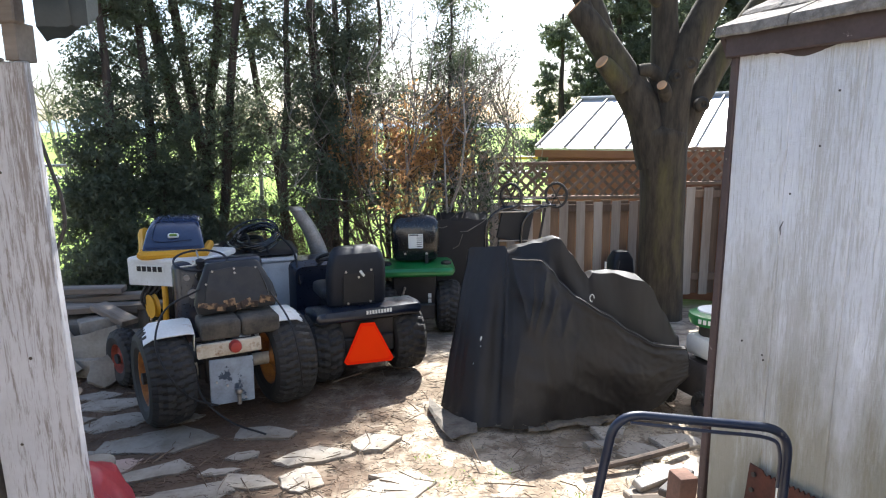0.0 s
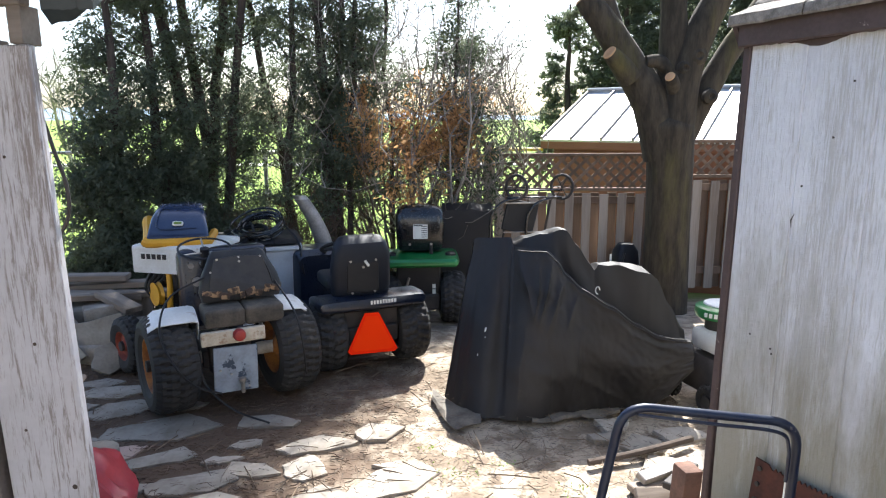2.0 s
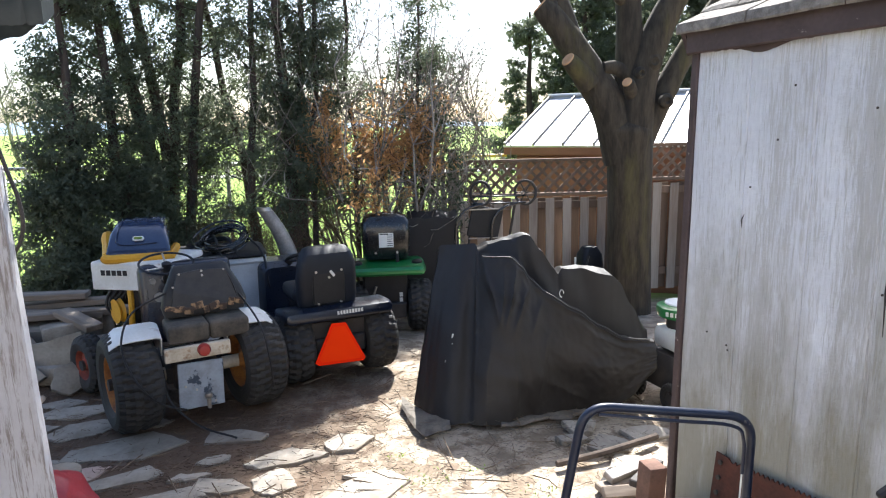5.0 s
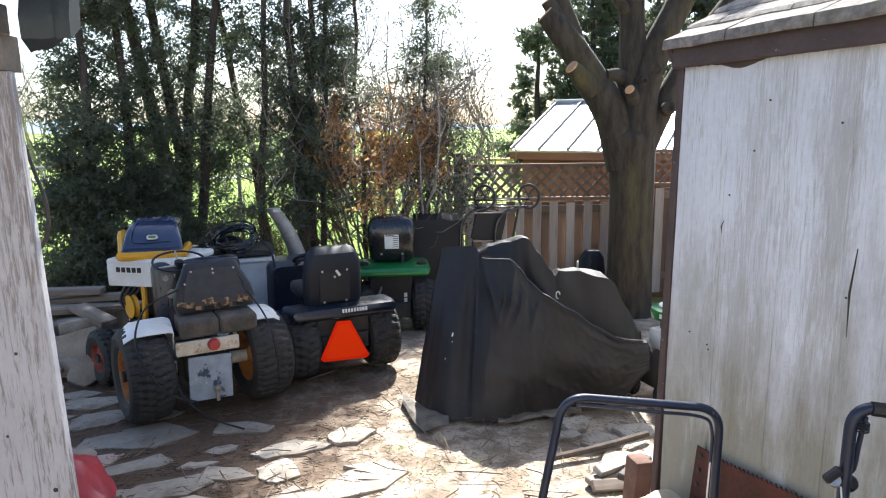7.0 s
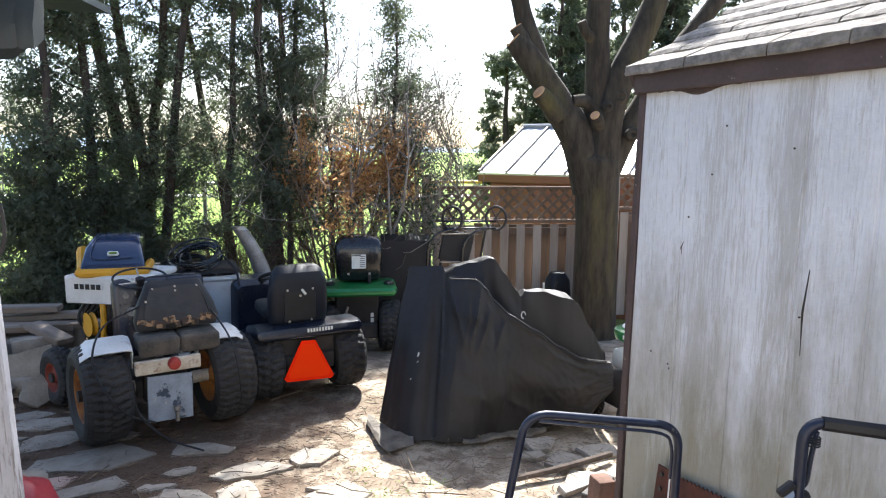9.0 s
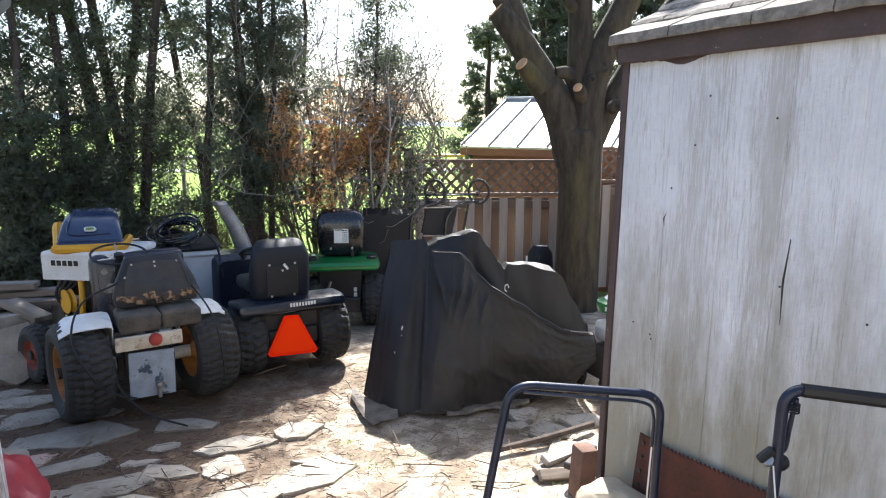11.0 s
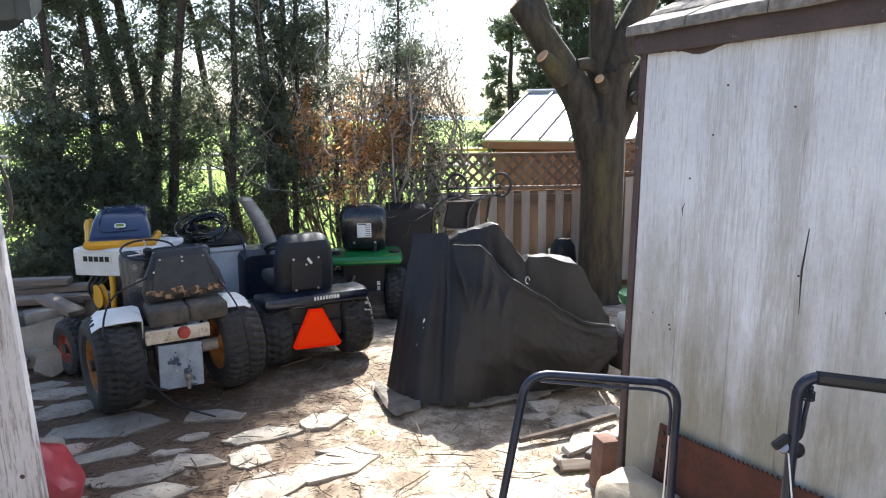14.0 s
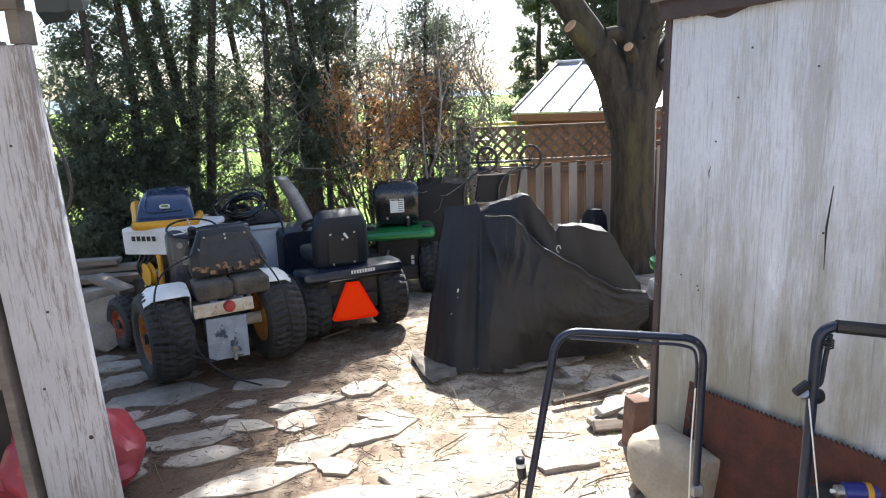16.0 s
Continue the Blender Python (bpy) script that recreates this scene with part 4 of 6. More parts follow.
# ---- navy lawn tractor with safety triangle ----
def build_navy_tractor():
    t = thing("lawn_tractor", pose(-0.57, 4.52, 0, 0, 0, 24), "navy blue lawn tractor with orange safety triangle", "tractor")
    R = 0.25
    for s in (-1, 1):
        wheel(t, pose(0.3 * s, 0, R, 0, 0, 0 if s < 0 else 180), R, 0.23, 0.12, M["iron"], 24)
        wheel(t, pose(0.33 * s, 1.15, 0.17 + gz(0, 5.6), 0, 0, 0 if s < 0 else 180), 0.17, 0.14, 0.09, M["iron"], 18, "front_wheel")
    part("axle", tubed([(-0.25, 0, R), (0.25, 0, R)], 0.035, 10), M["iron"], t)
    part("front_axle", boxed((0, 1.15, 0.08), (0.62, 0.05, 0.05)), M["iron"], t)
    part("chassis", boxed((0, 0.5, 0.26), (0.36, 1.3, 0.12), None, 0.01), M["iron"], t)
    part("rear_plate", boxed((0, -0.1, 0.32), (0.4, 0.02, 0.22), None, 0.004), M["iron"], t)
    rings = []
    for y, z0, z1, w, r in ((-0.2, 0.475, 0.5, 0.7, 0.01), (-0.19, 0.46, 0.53, 0.75, 0.03), (-0.12, 0.45, 0.54, 0.78, 0.035), (0.05, 0.45, 0.53, 0.78, 0.035), (0.16, 0.44, 0.5, 0.76, 0.025), (0.2, 0.43, 0.46, 0.74, 0.01)):
        rings.append([Vector((p.x, y, (z0 + z1) / 2 + p.y)) for p in rrect(w, z1 - z0, min(r, (z1 - z0) / 2 - 0.002), 0, 3)])
    pan = part("fender_deck", loft(bmesh.new(), rings), M["navy"], t, "glossy navy fender deck", True)
    panel_text("lettering", pan, pose(0.06, -0.199, 0.507, 0, 0, 0), 0.19, 0.026, 9, M["ivory"], 4)
    part("footboard", boxed((0, 0.62, 0.3), (0.72, 0.5, 0.03), None, 0.008), M["navy"], t)
    # seat
    rings = []
    for z, w, y, d in ((0.55, 0.4, 0.09, 0.11), (0.62, 0.42, 0.08, 0.13), (0.75, 0.42, 0.07, 0.13), (0.86, 0.4, 0.05, 0.13), (0.93, 0.36, 0.06, 0.12), (0.965, 0.3, 0.08, 0.08), (0.975, 0.22, 0.09, 0.04)):
        rings.append([p + Vector((-0.05, y - 0.1, z - 0.025)) for p in rrect(w, d, min(0.045, d / 2 - 0.003), 0, 4)])
    seat = part("seat_back", loft(bmesh.new(), rings), M["navy_dull"], t, "dark navy moulded seat back", True)
    part("seat_cushion", boxed((-0.06, 0.27, 0.58), (0.4, 0.36, 0.1), None, 0.04, 3), M["navy_dull"], t, "", True)
    part("back_plate", boxed((-0.05, -0.094, 0.685), (0.23, 0.012, 0.26), pose(0, 0, 0, 2, 0, 0), 0.008), M["black"], seat, "black back plate with bolts")
    for x, z in ((-0.14, 0.79), (0.04, 0.79), (-0.05, 0.745), (-0.13, 0.565), (0.03, 0.565)):
        part("bolt", lathe(bmesh.new(), [(0.009, -0.006), (0.007, 0.006)], 8, pose(x, -0.103 + (0.69 - z) * 0.03, z - 0.005, 0, 0, 90)), M["silver"], seat)
    part("latch", boxed((-0.025, -0.106, 0.765), (0.018, 0.01, 0.05), pose(0, 0, 0, 0, -35, 0), 0.003), M["ivory"], seat, "pale loose tag")
    part("seat_bracket", boxed((0.01, 0.12, 0.53), (0.3, 0.3, 0.03), None, 0.006), M["iron"], t)
    # dash, wheel, hood
    part("dash_tower", boxed((0, 0.82, 0.46), (0.3, 0.16, 0.44), pose(0, 0, 0, -10, 0, 0), 0.04, 2), M["navy_dull"], t, "", True)
    wm = pose(0, 0.66, 0.74, -25, 0, 0)
    st = part("steering_wheel", tube(bmesh.new(), [wm @ Vector((0.16 * math.cos(math.pi * k / 14), 0.16 * math.sin(math.pi * k / 14), 0)) for k in range(29)], 0.013, 8), M["black"], t, "", True)
    part("spoke", boxed(wm @ Vector((0, 0, -0.01)), (0.31, 0.04, 0.015), wm.to_3x3().to_4x4()), M["black"], st)
    rings = []
    for y, z1, w in ((0.74, 0.67, 0.54), (0.8, 0.71, 0.6), (1.1, 0.7, 0.6), (1.35, 0.65, 0.56), (1.48, 0.57, 0.5), (1.53, 0.46, 0.38)):
        rings.append([Vector((p.x - 0.05, y, (0.24 + z1) / 2 + p.y)) for p in rrect(w, z1 - 0.24, 0.06, 0, 4)])
    hood = part("hood", loft(bmesh.new(), rings), M["navy"], t, "dark navy hood", True)
    panel_text("lettering", hood, pose(-0.352, 1.02, 0.57, 0, 0, 90), 0.2, 0.032, 8, M["ivory"], 6)
    # safety triangle hung below the deck
    tri = pose(-0.03, -0.215, 0.285, -12, 3, 0)

    def tri_ring(k, y):
        a, b, h0, h1 = 0.178 * k, 0.05 * k, -0.125 * k, 0.15 * k
        c = 0.02
        return [tri @ Vector(p) for p in ((-a, y, h0 + c), (-a + c, y, h0), (a - c, y, h0), (a, y, h0 + c), (b, y, h1), (-b, y, h1))]
    smv = part("safety_triangle", loft(bmesh.new(), [tri_ring(1.0, 0.004), tri_ring(1.0, -0.004)]), M["orange"], t, "bright orange slow vehicle triangle")
    part("triangle_centre", loft(bmesh.new(), [tri_ring(0.84, -0.003), tri_ring(0.84, -0.007)]), M["orange_core"], smv)
    part("drawbar", boxed((0.05, -0.16, 0.17), (0.22, 0.12, 0.012)), M["iron"], t)
    part("hitch_pin", lathe(bmesh.new(), [(0.008, -0.04), (0.008, 0.04)], 8, pose(0.1, -0.2, 0.15, 0, 90, 0)), M["silver"], t)


build_navy_tractor()


# ---- green lawn tractor ----
def build_green_tractor():
    t = thing("lawn_tractor", pose(-0.25, 6.05, gz(0, 6.05), 0, 0, 4), "green lawn tractor with glossy black seat", "tractor")
    R = 0.25
    for s in (-1, 1):
        wheel(t, pose(0.3 * s, 0, R, 0, 0, 0 if s < 0 else 180), R, 0.24, 0.12, M["yellow"], 24)
        wheel(t, pose(0.32 * s, 1.2, 0.02, 0, 0, 0 if s < 0 else 180), 0.18, 0.14, 0.09, M["yellow"], 18, "front_wheel")
    part("axle", tubed([(-0.25, 0, R), (0.25, 0, R)], 0.035, 10), M["iron"], t)
    part("chassis", boxed((0, 0.5, 0.24), (0.34, 1.35, 0.14), None, 0.01), M["iron"], t)
    part("rear_panel", boxed((-0.02, -0.1, 0.42), (0.42, 0.03, 0.34), None, 0.02), M["black"], t, "black rear panel")
    for z in (0.33, 0.38):
        part("decal", boxed((0.12, -0.118, z), (0.03, 0.003, 0.04)), M["ivory"], t, "small white sticker")
    part("reflector", boxed((-0.02, -0.118, 0.575), (0.09, 0.004, 0.025)), M["yellow"], t)
    part("lever", tubed([(-0.14, -0.13, 0.37), (-0.11, -0.14, 0.47)], 0.012, 8), M["alu"], t)
    rings = []
    for y, z0, z1, w in ((-0.22, 0.6, 0.63, 0.62), (-0.2, 0.58, 0.655, 0.68), (-0.1, 0.57, 0.665, 0.72), (0.2, 0.57, 0.67, 0.72), (0.4, 0.55, 0.64, 0.7)):
        rings.append([Vector((p.x, y, (z0 + z1) / 2 + p.y)) for p in rrect(w, z1 - z0, (z1 - z0) / 2 - 0.003, 0, 4)])
    part("fender_deck", loft(bmesh.new(), rings), M["green"], t, "green fender deck", True)
    for s in (-1, 1):
        part("deck_knob", lathe(bmesh.new(), [(0.05, 0), (0.05, 0.02), (0.03, 0.03)], 16, pose(0.28 * s, -0.05, 0.665, 0, -90, 0)), M["black"], t, smooth=True)
    rings = []
    for z, w, d, y in ((0.69, 0.4, 0.14, 0.1), (0.76, 0.44, 0.2, 0.1), (0.93, 0.46, 0.23, 0.1), (1.02, 0.455, 0.23, 0.11), (1.08, 0.41, 0.2, 0.12), (1.115, 0.32, 0.14, 0.13), (1.125, 0.2, 0.07, 0.13)):
        rings.append([p + Vector((0, y, z)) for p in rrect(w, d, min(0.07, d / 2 - 0.004), 0, 5)])
    seat = part("seat_back", loft(bmesh.new(), rings), M["black_gloss"], t, "glossy black seat shell", True)
    part("seat_cushion", boxed((0, 0.32, 0.74), (0.44, 0.38, 0.12), None, 0.05, 3), M["black_gloss"], t, "", True)
    dec = part("notice", boxed((0.0, -0.017, 0.88), (0.135, 0.003, 0.135)), M["ivory"], seat, "white printed notice")
    for i in range(6):
        part("notice_line", boxed((0.035, -0.019, 0.93 - i * 0.02), (0.05, 0.002, 0.006)), M["black"], seat)
    part("notice_head", boxed((-0.02, -0.019, 0.938), (0.08, 0.002, 0.01)), M["black"], seat)
    for s in (-1, 1):
        part("bolt", lathe(bmesh.new(), [(0.012, -0.006), (0.009, 0.006)], 8, pose(0.1 * s, -0.005, 0.76, 0, 0, 90)), M["silver"], seat)
    part("seat_spring", tubed([(0.1, 0.0, 0.66), (0.1, 0.0, 0.75)], 0.016, 8), M["iron"], t)
    part("hood", boxed((0, 1.05, 0.62), (0.46, 0.7, 0.36), None, 0.06, 3), M["green"], t, "", True)
    part("dash_tower", boxed((0, 0.72, 0.6), (0.3, 0.14, 0.5), None, 0.03), M["black"], t)


build_green_tractor()


# ---- covered machine ----
def lerp_line(pts, u):
    for (a, p), (b, q) in zip(pts, pts[1:]):
        if u <= b:
            k = max(0.0, (u - a) / (b - a))
            k = k * k * (3 - 2 * k) * 0.5 + k * 0.5
            return p + (q - p) * k
    return pts[-1][1]


def crease(u, v, a, b, depth, width):
    """How far a sharp crease from a to b in the sheet's (u, v) lifts the cloth at a point."""
    (u0, v0), (u1, v1) = a, b
    k = max(0.0, min(1.0, ((u - u0) * (u1 - u0) + (v - v0) * (v1 - v0)) / ((u1 - u0) ** 2 + (v1 - v0) ** 2)))
    d = math.hypot(u - u0 - k * (u1 - u0), v - v0 - k * (v1 - v0))
    return depth * math.exp(-d / width) * math.sin(math.pi * (0.12 + 0.76 * k))


CREASES = (((0.45, 0.95), (0.52, 0.62), 0.045, 0.018), ((0.53, 0.6), (0.56, 0.9), 0.035, 0.014), ((0.63, 0.95), (0.56, 0.58), 0.045, 0.016), ((0.7, 0.92), (0.6, 0.52), 0.035, 0.018), ((0.47, 0.8), (0.62, 0.74), 0.02, 0.02), ((0.78, 0.9), (0.7, 0.6), 0.024, 0.02),
           ((0.48, 0.55), (0.46, 0.05), 0.02, 0.02), ((0.6, 0.5), (0.62, 0.05), 0.016, 0.03), ((0.8, 0.7), (0.74, 0.1), 0.014, 0.03), ((1.0, 0.86), (1.38, 0.84), 0.012, 0.04),
           ((0.95, 0.5), (1.36, 0.6), 0.008, 0.05), ((0.7, 0.35), (1.05, 0.12), 0.012, 0.03),
           ((0.52, 0.3), (0.7, 0.22), 0.01, 0.03))


def build_cover():
    c = thing("machine_cover", pose(0, 0, 0), "black woven cover draped over a riding machine", "cover")
    front = ((0.18, 0.965), (0.2, 0.978), (0.41, 1.005), (0.425, 0.955), (0.6, 0.975), (0.66, 0.92), (0.71, 0.84), (0.8, 0.765), (0.97, 0.665), (1.12, 0.56), (1.25, 0.49), (1.38, 0.47), (1.44, 0.46))
    back = ((0.18, 0.9), (0.42, 0.96), (0.5, 1.0), (0.6, 1.035), (0.7, 1.075), (0.73, 1.07), (0.8, 0.98), (0.87, 0.87), (0.895, 0.835), (0.92, 0.875), (1.05, 0.865), (1.23, 0.825), (1.27, 0.79), (1.34, 0.64), (1.44, 0.47))
    foot = ((0.18, 4.0), (0.2, 3.86), (0.25, 3.68), (0.32, 3.58), (0.42, 3.56), (0.55, 3.58), (0.75, 3.66), (1.0, 3.72), (1.2, 3.68), (1.44, 3.66))
    hemz = ((-0.02, 0.005), (1.0, 0.015), (1.22, 0.05), (1.36, 0.16), (1.44, 0.3))
    topy = ((0.18, 4.24), (0.4, 4.08), (0.46, 3.97), (0.62, 3.85), (0.9, 3.74), (1.2, 3.7), (1.44, 3.7))
    hump = ((0.18, 0.08), (0.4, 0.12), (0.7, 0.14), (0.86, 0.16), (0.92, 0.26), (1.25, 0.24), (1.44, 0.2))
    leans = ((0.18, -0.2), (0.25, -0.17), (0.35, -0.11), (0.5, -0.03), (0.65, 0.0), (1.44, 0.0))
    nu, nv, rings = 210, 48, []
    for i in range(nu + 1):
        u = 0.18 + 1.26 * i / nu
        H1, H2 = lerp_line(front, u), lerp_line(back, u)
        yf, yt, zb, hb, lean = (sum(lerp_line(q, max(0.18, min(1.44, u + e))) for e in (-0.06, -0.03, 0, 0.03, 0.06)) / 5 for q in (foot, topy, hemz, hump, leans))
        ring = []
        for k in range(nv + 1):                  # up the front
            v = k / nv
            fold = (0.016 if u < 0.8 else 0.006) * math.sin(u * 31 + 2.4 * v + 1.5 * noise.noise((u * 3, v * 2, 0))) * (1 - v) ** 0.8 * (0.4 + 0.6 * noise.noise((u * 2.3, 4, 0)) ** 2 * 4)
            # the deep tuck where the narrow end panel meets the long side: sharp on one side, soft on the other
            d = u - 0.405 + 0.02 * (1 - v)
            fold += 0.07 * (math.exp(-(d / 0.045) ** 2) if d < 0 else math.exp(-(d / 0.04) ** 2)) * (0.5 + 0.5 * math.sin(math.pi * min(1, v * 0.9 + 0.1)))
            fold += 0.022 * noise.noise((u * 5, v * 3, 2)) + 0.006 * abs(noise.noise((u * 12 + v * 4, v * 7, 6))) + 0.004 * noise.noise((u * 30, v * 22, 3))
            fold -= sum(crease(u, v, *q) for q in CREASES)
            # stitched ridge below the top edge
            if u > 0.43:
                fold -= 0.012 * math.exp(-((v - 0.955) / 0.02) ** 2)
            bulge = 0.045 * math.sin(math.pi * v) * (0.25 if u < 0.41 else 1.0)
            y = yf + (yt - yf) * v ** 1.1 - bulge + fold
            ring.append(Vector((u + lean * (1 - v) + 0.01 * noise.noise((u * 6, v * 5, 9)), y, zb + (H1 - zb) * v)))
        for k in range(1, 17):                   # over the top to the rear hump and down
            v = k / 16
            if v < 0.25:
                w = v / 0.25
                z, y = H1 - 0.04 * w, yt + 0.1 * w
            elif v < 0.5:
                w = (v - 0.25) / 0.25
                z, y = H1 - 0.04 + (H2 - H1 + 0.04) * w, yt + 0.1 + 0.05 * w
            elif v < 0.7:
                w = (v - 0.5) / 0.2
                z, y = H2 - 0.02 * w + 0.02 * math.sin(9 * u + 3 * w) * w, yt + 0.15 + hb * w
            else:
                w = (v - 0.7) / 0.3
                z, y = (H2 - 0.02) * max(0.0, 1 - w) ** 0.8 + 0.02, yt + 0.15 + hb + 0.16 * w
            ring.append(Vector((u + 0.015 * noise.noise((u * 6, v * 5, 4)), y + 0.018 * noise.noise((u * 9, v * 7, 3)), z + 0.012 * noise.noise((u * 10, v * 6, 1)))))
        rings.append(ring)
    bm = loft(bmesh.new(), rings, False, False)
    for ring, s in ((rings[0], -1), (rings[-1], 1)):
        vs = [bm.verts.new(p + Vector((0.004 * s, 0, 0))) for p in ring]
        bm.faces.new(vs)
    bmesh.ops.remove_doubles(bm, verts=bm.verts[:], dist=0.003)
    sheet = part("sheet", bm, M["tarp"], c, "black woven sheet", True, 50)
    seam = [r[nv - 1] + Vector((0, -0.005, 0.003)) for r in rings[44:208:2]]
    part("seam", tube(bmesh.new(), seam, 0.0035, 5), M["vinyl"], sheet, "raised stitched seam")
    part("tie", tube(bmesh.new(), [Vector((0.875, 3.7, 0.765)) + Vector((0.012 * math.cos(a), -0.012, 0.022 * math.sin(a))) for a in np.linspace(0, 5.0, 14)], 0.0022, 5), M["ivory"], c, "white cord loop")
    for x, z, w, h in ((0.24, 0.47, 0.009, 0.03), (0.235, 0.44, 0.004, 0.009), (0.19, 0.34, 0.004, 0.014)):
        near = min((v for r in rings for v in r[:nv + 1]), key=lambda v: abs(v.x - x) + abs(v.z - z))
        part("paint_fleck", boxed(near + Vector((0, -0.003, 0)), (w, 0.005, h), pose(0, 0, 0, 0, 12, 0), 0.002), M["ivory"], sheet, "white paint fleck")
    # dusty flap at the near corner and a second edge further on, under the hem
    for u0, u1, reach, seed in ((-0.09, 0.2, 0.17, 2), (0.5, 0.8, 0.035, 5), (0.8, 1.04, 0.05, 8)):
        g = []
        for i in range(15):
            f = i / 14
            u = u0 + (u1 - u0) * f
            yf = lerp_line(((-0.09, 3.9), (0.0, 3.72), (0.1, 3.6), (0.2, 3.56), (0.42, 3.54), (0.75, 3.63), (1.04, 3.69)), u)
            w = reach * (0.25 + 1.0 * math.exp(-((f - 0.42) / 0.28) ** 2)) + 0.015 * noise.noise((u * 14, 1, seed))
            lift = 0.02 * abs(math.sin(f * 9 + seed)) * min(1.0, reach * 8)
            g.append([Vector((u, yf - w, 0.01 + lift * 0.6)), Vector((u, yf - w * 0.5, 0.02 + lift)), Vector((u, yf + 0.1, 0.03)), Vector((u, yf + 0.1, 0.018)), Vector((u, yf - w * 0.5, 0.012 + lift)), Vector((u, yf - w + 0.003, 0.004 + lift * 0.6))])
        part("ground_sheet", loft(bmesh.new(), g), M["hem"], c, "dusty grey sheet edge", True, 25)


build_cover()


# ---- white bin with coiled hose, and snow chute ----
def build_bin():
    b = thing("storage_bin", pose(-1.6, 5.36, gz(0, 5.3), 0, 0, 18), "white plastic bin with black straps over it", "bin")
    rings = []
    for z, w, d in ((0.0, 0.58, 0.5), (0.06, 0.6, 0.52), (0.78, 0.68, 0.6), (0.8, 0.72, 0.64), (0.83, 0.72, 0.64)):
        rings.append(rrect(w, d, 0.06, z, 4))
    part("body", loft(bmesh.new(), rings), M["tank"], b, "dirty white plastic body", True)
    rings = [[p + Vector((0, 0, 0.01 * noise.noise((p.x * 6, p.y * 6, z * 9)))) for p in rrect(w, d, 0.06, z, 6)] for z, w, d in ((0.832, 0.7, 0.62), (0.85, 0.74, 0.66), (0.865, 0.7, 0.62))]
    part("lid", loft(bmesh.new(), rings), M["tarp"], b, "black sheet folded over the lid", True)
    random.seed(31)
    for k in range(5):
        part("strap", tubed([(random.uniform(-0.3, 0.3), -0.33, 0.85), (random.uniform(-0.2, 0.2), 0.0, 0.9 + 0.02 * k), (random.uniform(-0.3, 0.3), 0.3, 0.87)], 0.012, 6, 6), M["black"], b, "black strap over the lid", True)
    h = thing("hose_coil", pose(-1.52, 5.3, gz(0, 5.3) + 0.93, 24, -4, 0), "coil of black hose resting on a bin", "hose")
    random.seed(12)
    for k in range(7):
        r, cx, cy, z = random.uniform(0.15, 0.215), random.uniform(-0.03, 0.03), random.uniform(-0.02, 0.02), 0.012 + 0.011 * k
        pts = [(cx + r * (1 + 0.03 * math.sin(3 * a + k)) * math.cos(a), cy + r * math.sin(a), z + 0.008 * math.sin(2 * a + k)) for a in np.linspace(0, 2 * math.pi, 30)]
        part("loop", tube(bmesh.new(), pts, 0.009, 7), M["black_gloss"], h, smooth=True)
    part("loose_end", tubed([(0.2, 0, 0.03), (0.33, -0.18, -0.02), (0.36, -0.33, -0.2), (0.37, -0.34, -0.5)], 0.009, 7, 6), M["black"], h, "hanging hose end", True)
    part("loose_end", tubed([(-0.2, 0.02, 0.02), (-0.3, -0.1, 0.0), (-0.36, -0.2, 0.01), (-0.45, -0.3, -0.08)], 0.009, 7, 6), M["black"], h, "hanging hose end", True)


build_bin()


def build_snow_blower():
    s = thing("snow_blower", pose(-1.2, 5.75, gz(0, 5.75), 0, 0, 10), "snow blower with curved grey discharge chute", "snow blower")
    part("housing", boxed((0.0, 0.2, 0.3), (0.6, 0.4, 0.5), None, 0.04, 2), M["iron"], s, "dark auger housing", True)
    part("engine", boxed((0.1, -0.05, 0.5), (0.32, 0.3, 0.3), None, 0.05, 2), M["black"], s, "", True)
    for k in (-1, 1):
        wheel(s, pose(0.26 * k, -0.1, 0.18, 0, 0, 0 if k < 0 else 180), 0.18, 0.1, 0.09, M["iron"], 18)
    rings = []
    for i in range(11):
        v = i / 10
        c = Vector((0.12 - 0.2 * v ** 1.9, 0.05, 0.6 + 0.58 * v))
        w = 0.085 - 0.02 * v
        rings.append([c + Vector((w * math.cos(a), w * 0.8 * math.sin(a), 0)) for a in np.linspace(0, 2 * math.pi, 15)[:-1]])
    ch = part("chute", loft(bmesh.new(), rings), M["alu"], s, "scratched grey metal chute", True)
    part("deflector", loft(bmesh.new(), [[Vector((-0.08 + 0.062 * math.cos(a) - 0.02 * k, 0.05 + 0.045 * math.sin(a), 1.18 + 0.03 * k)) for a in np.linspace(0, 2 * math.pi, 15)[:-1]] for k in (0, 0.6, 1.0)]), M["silver"], ch, "bright chute tip", True)


build_snow_blower()


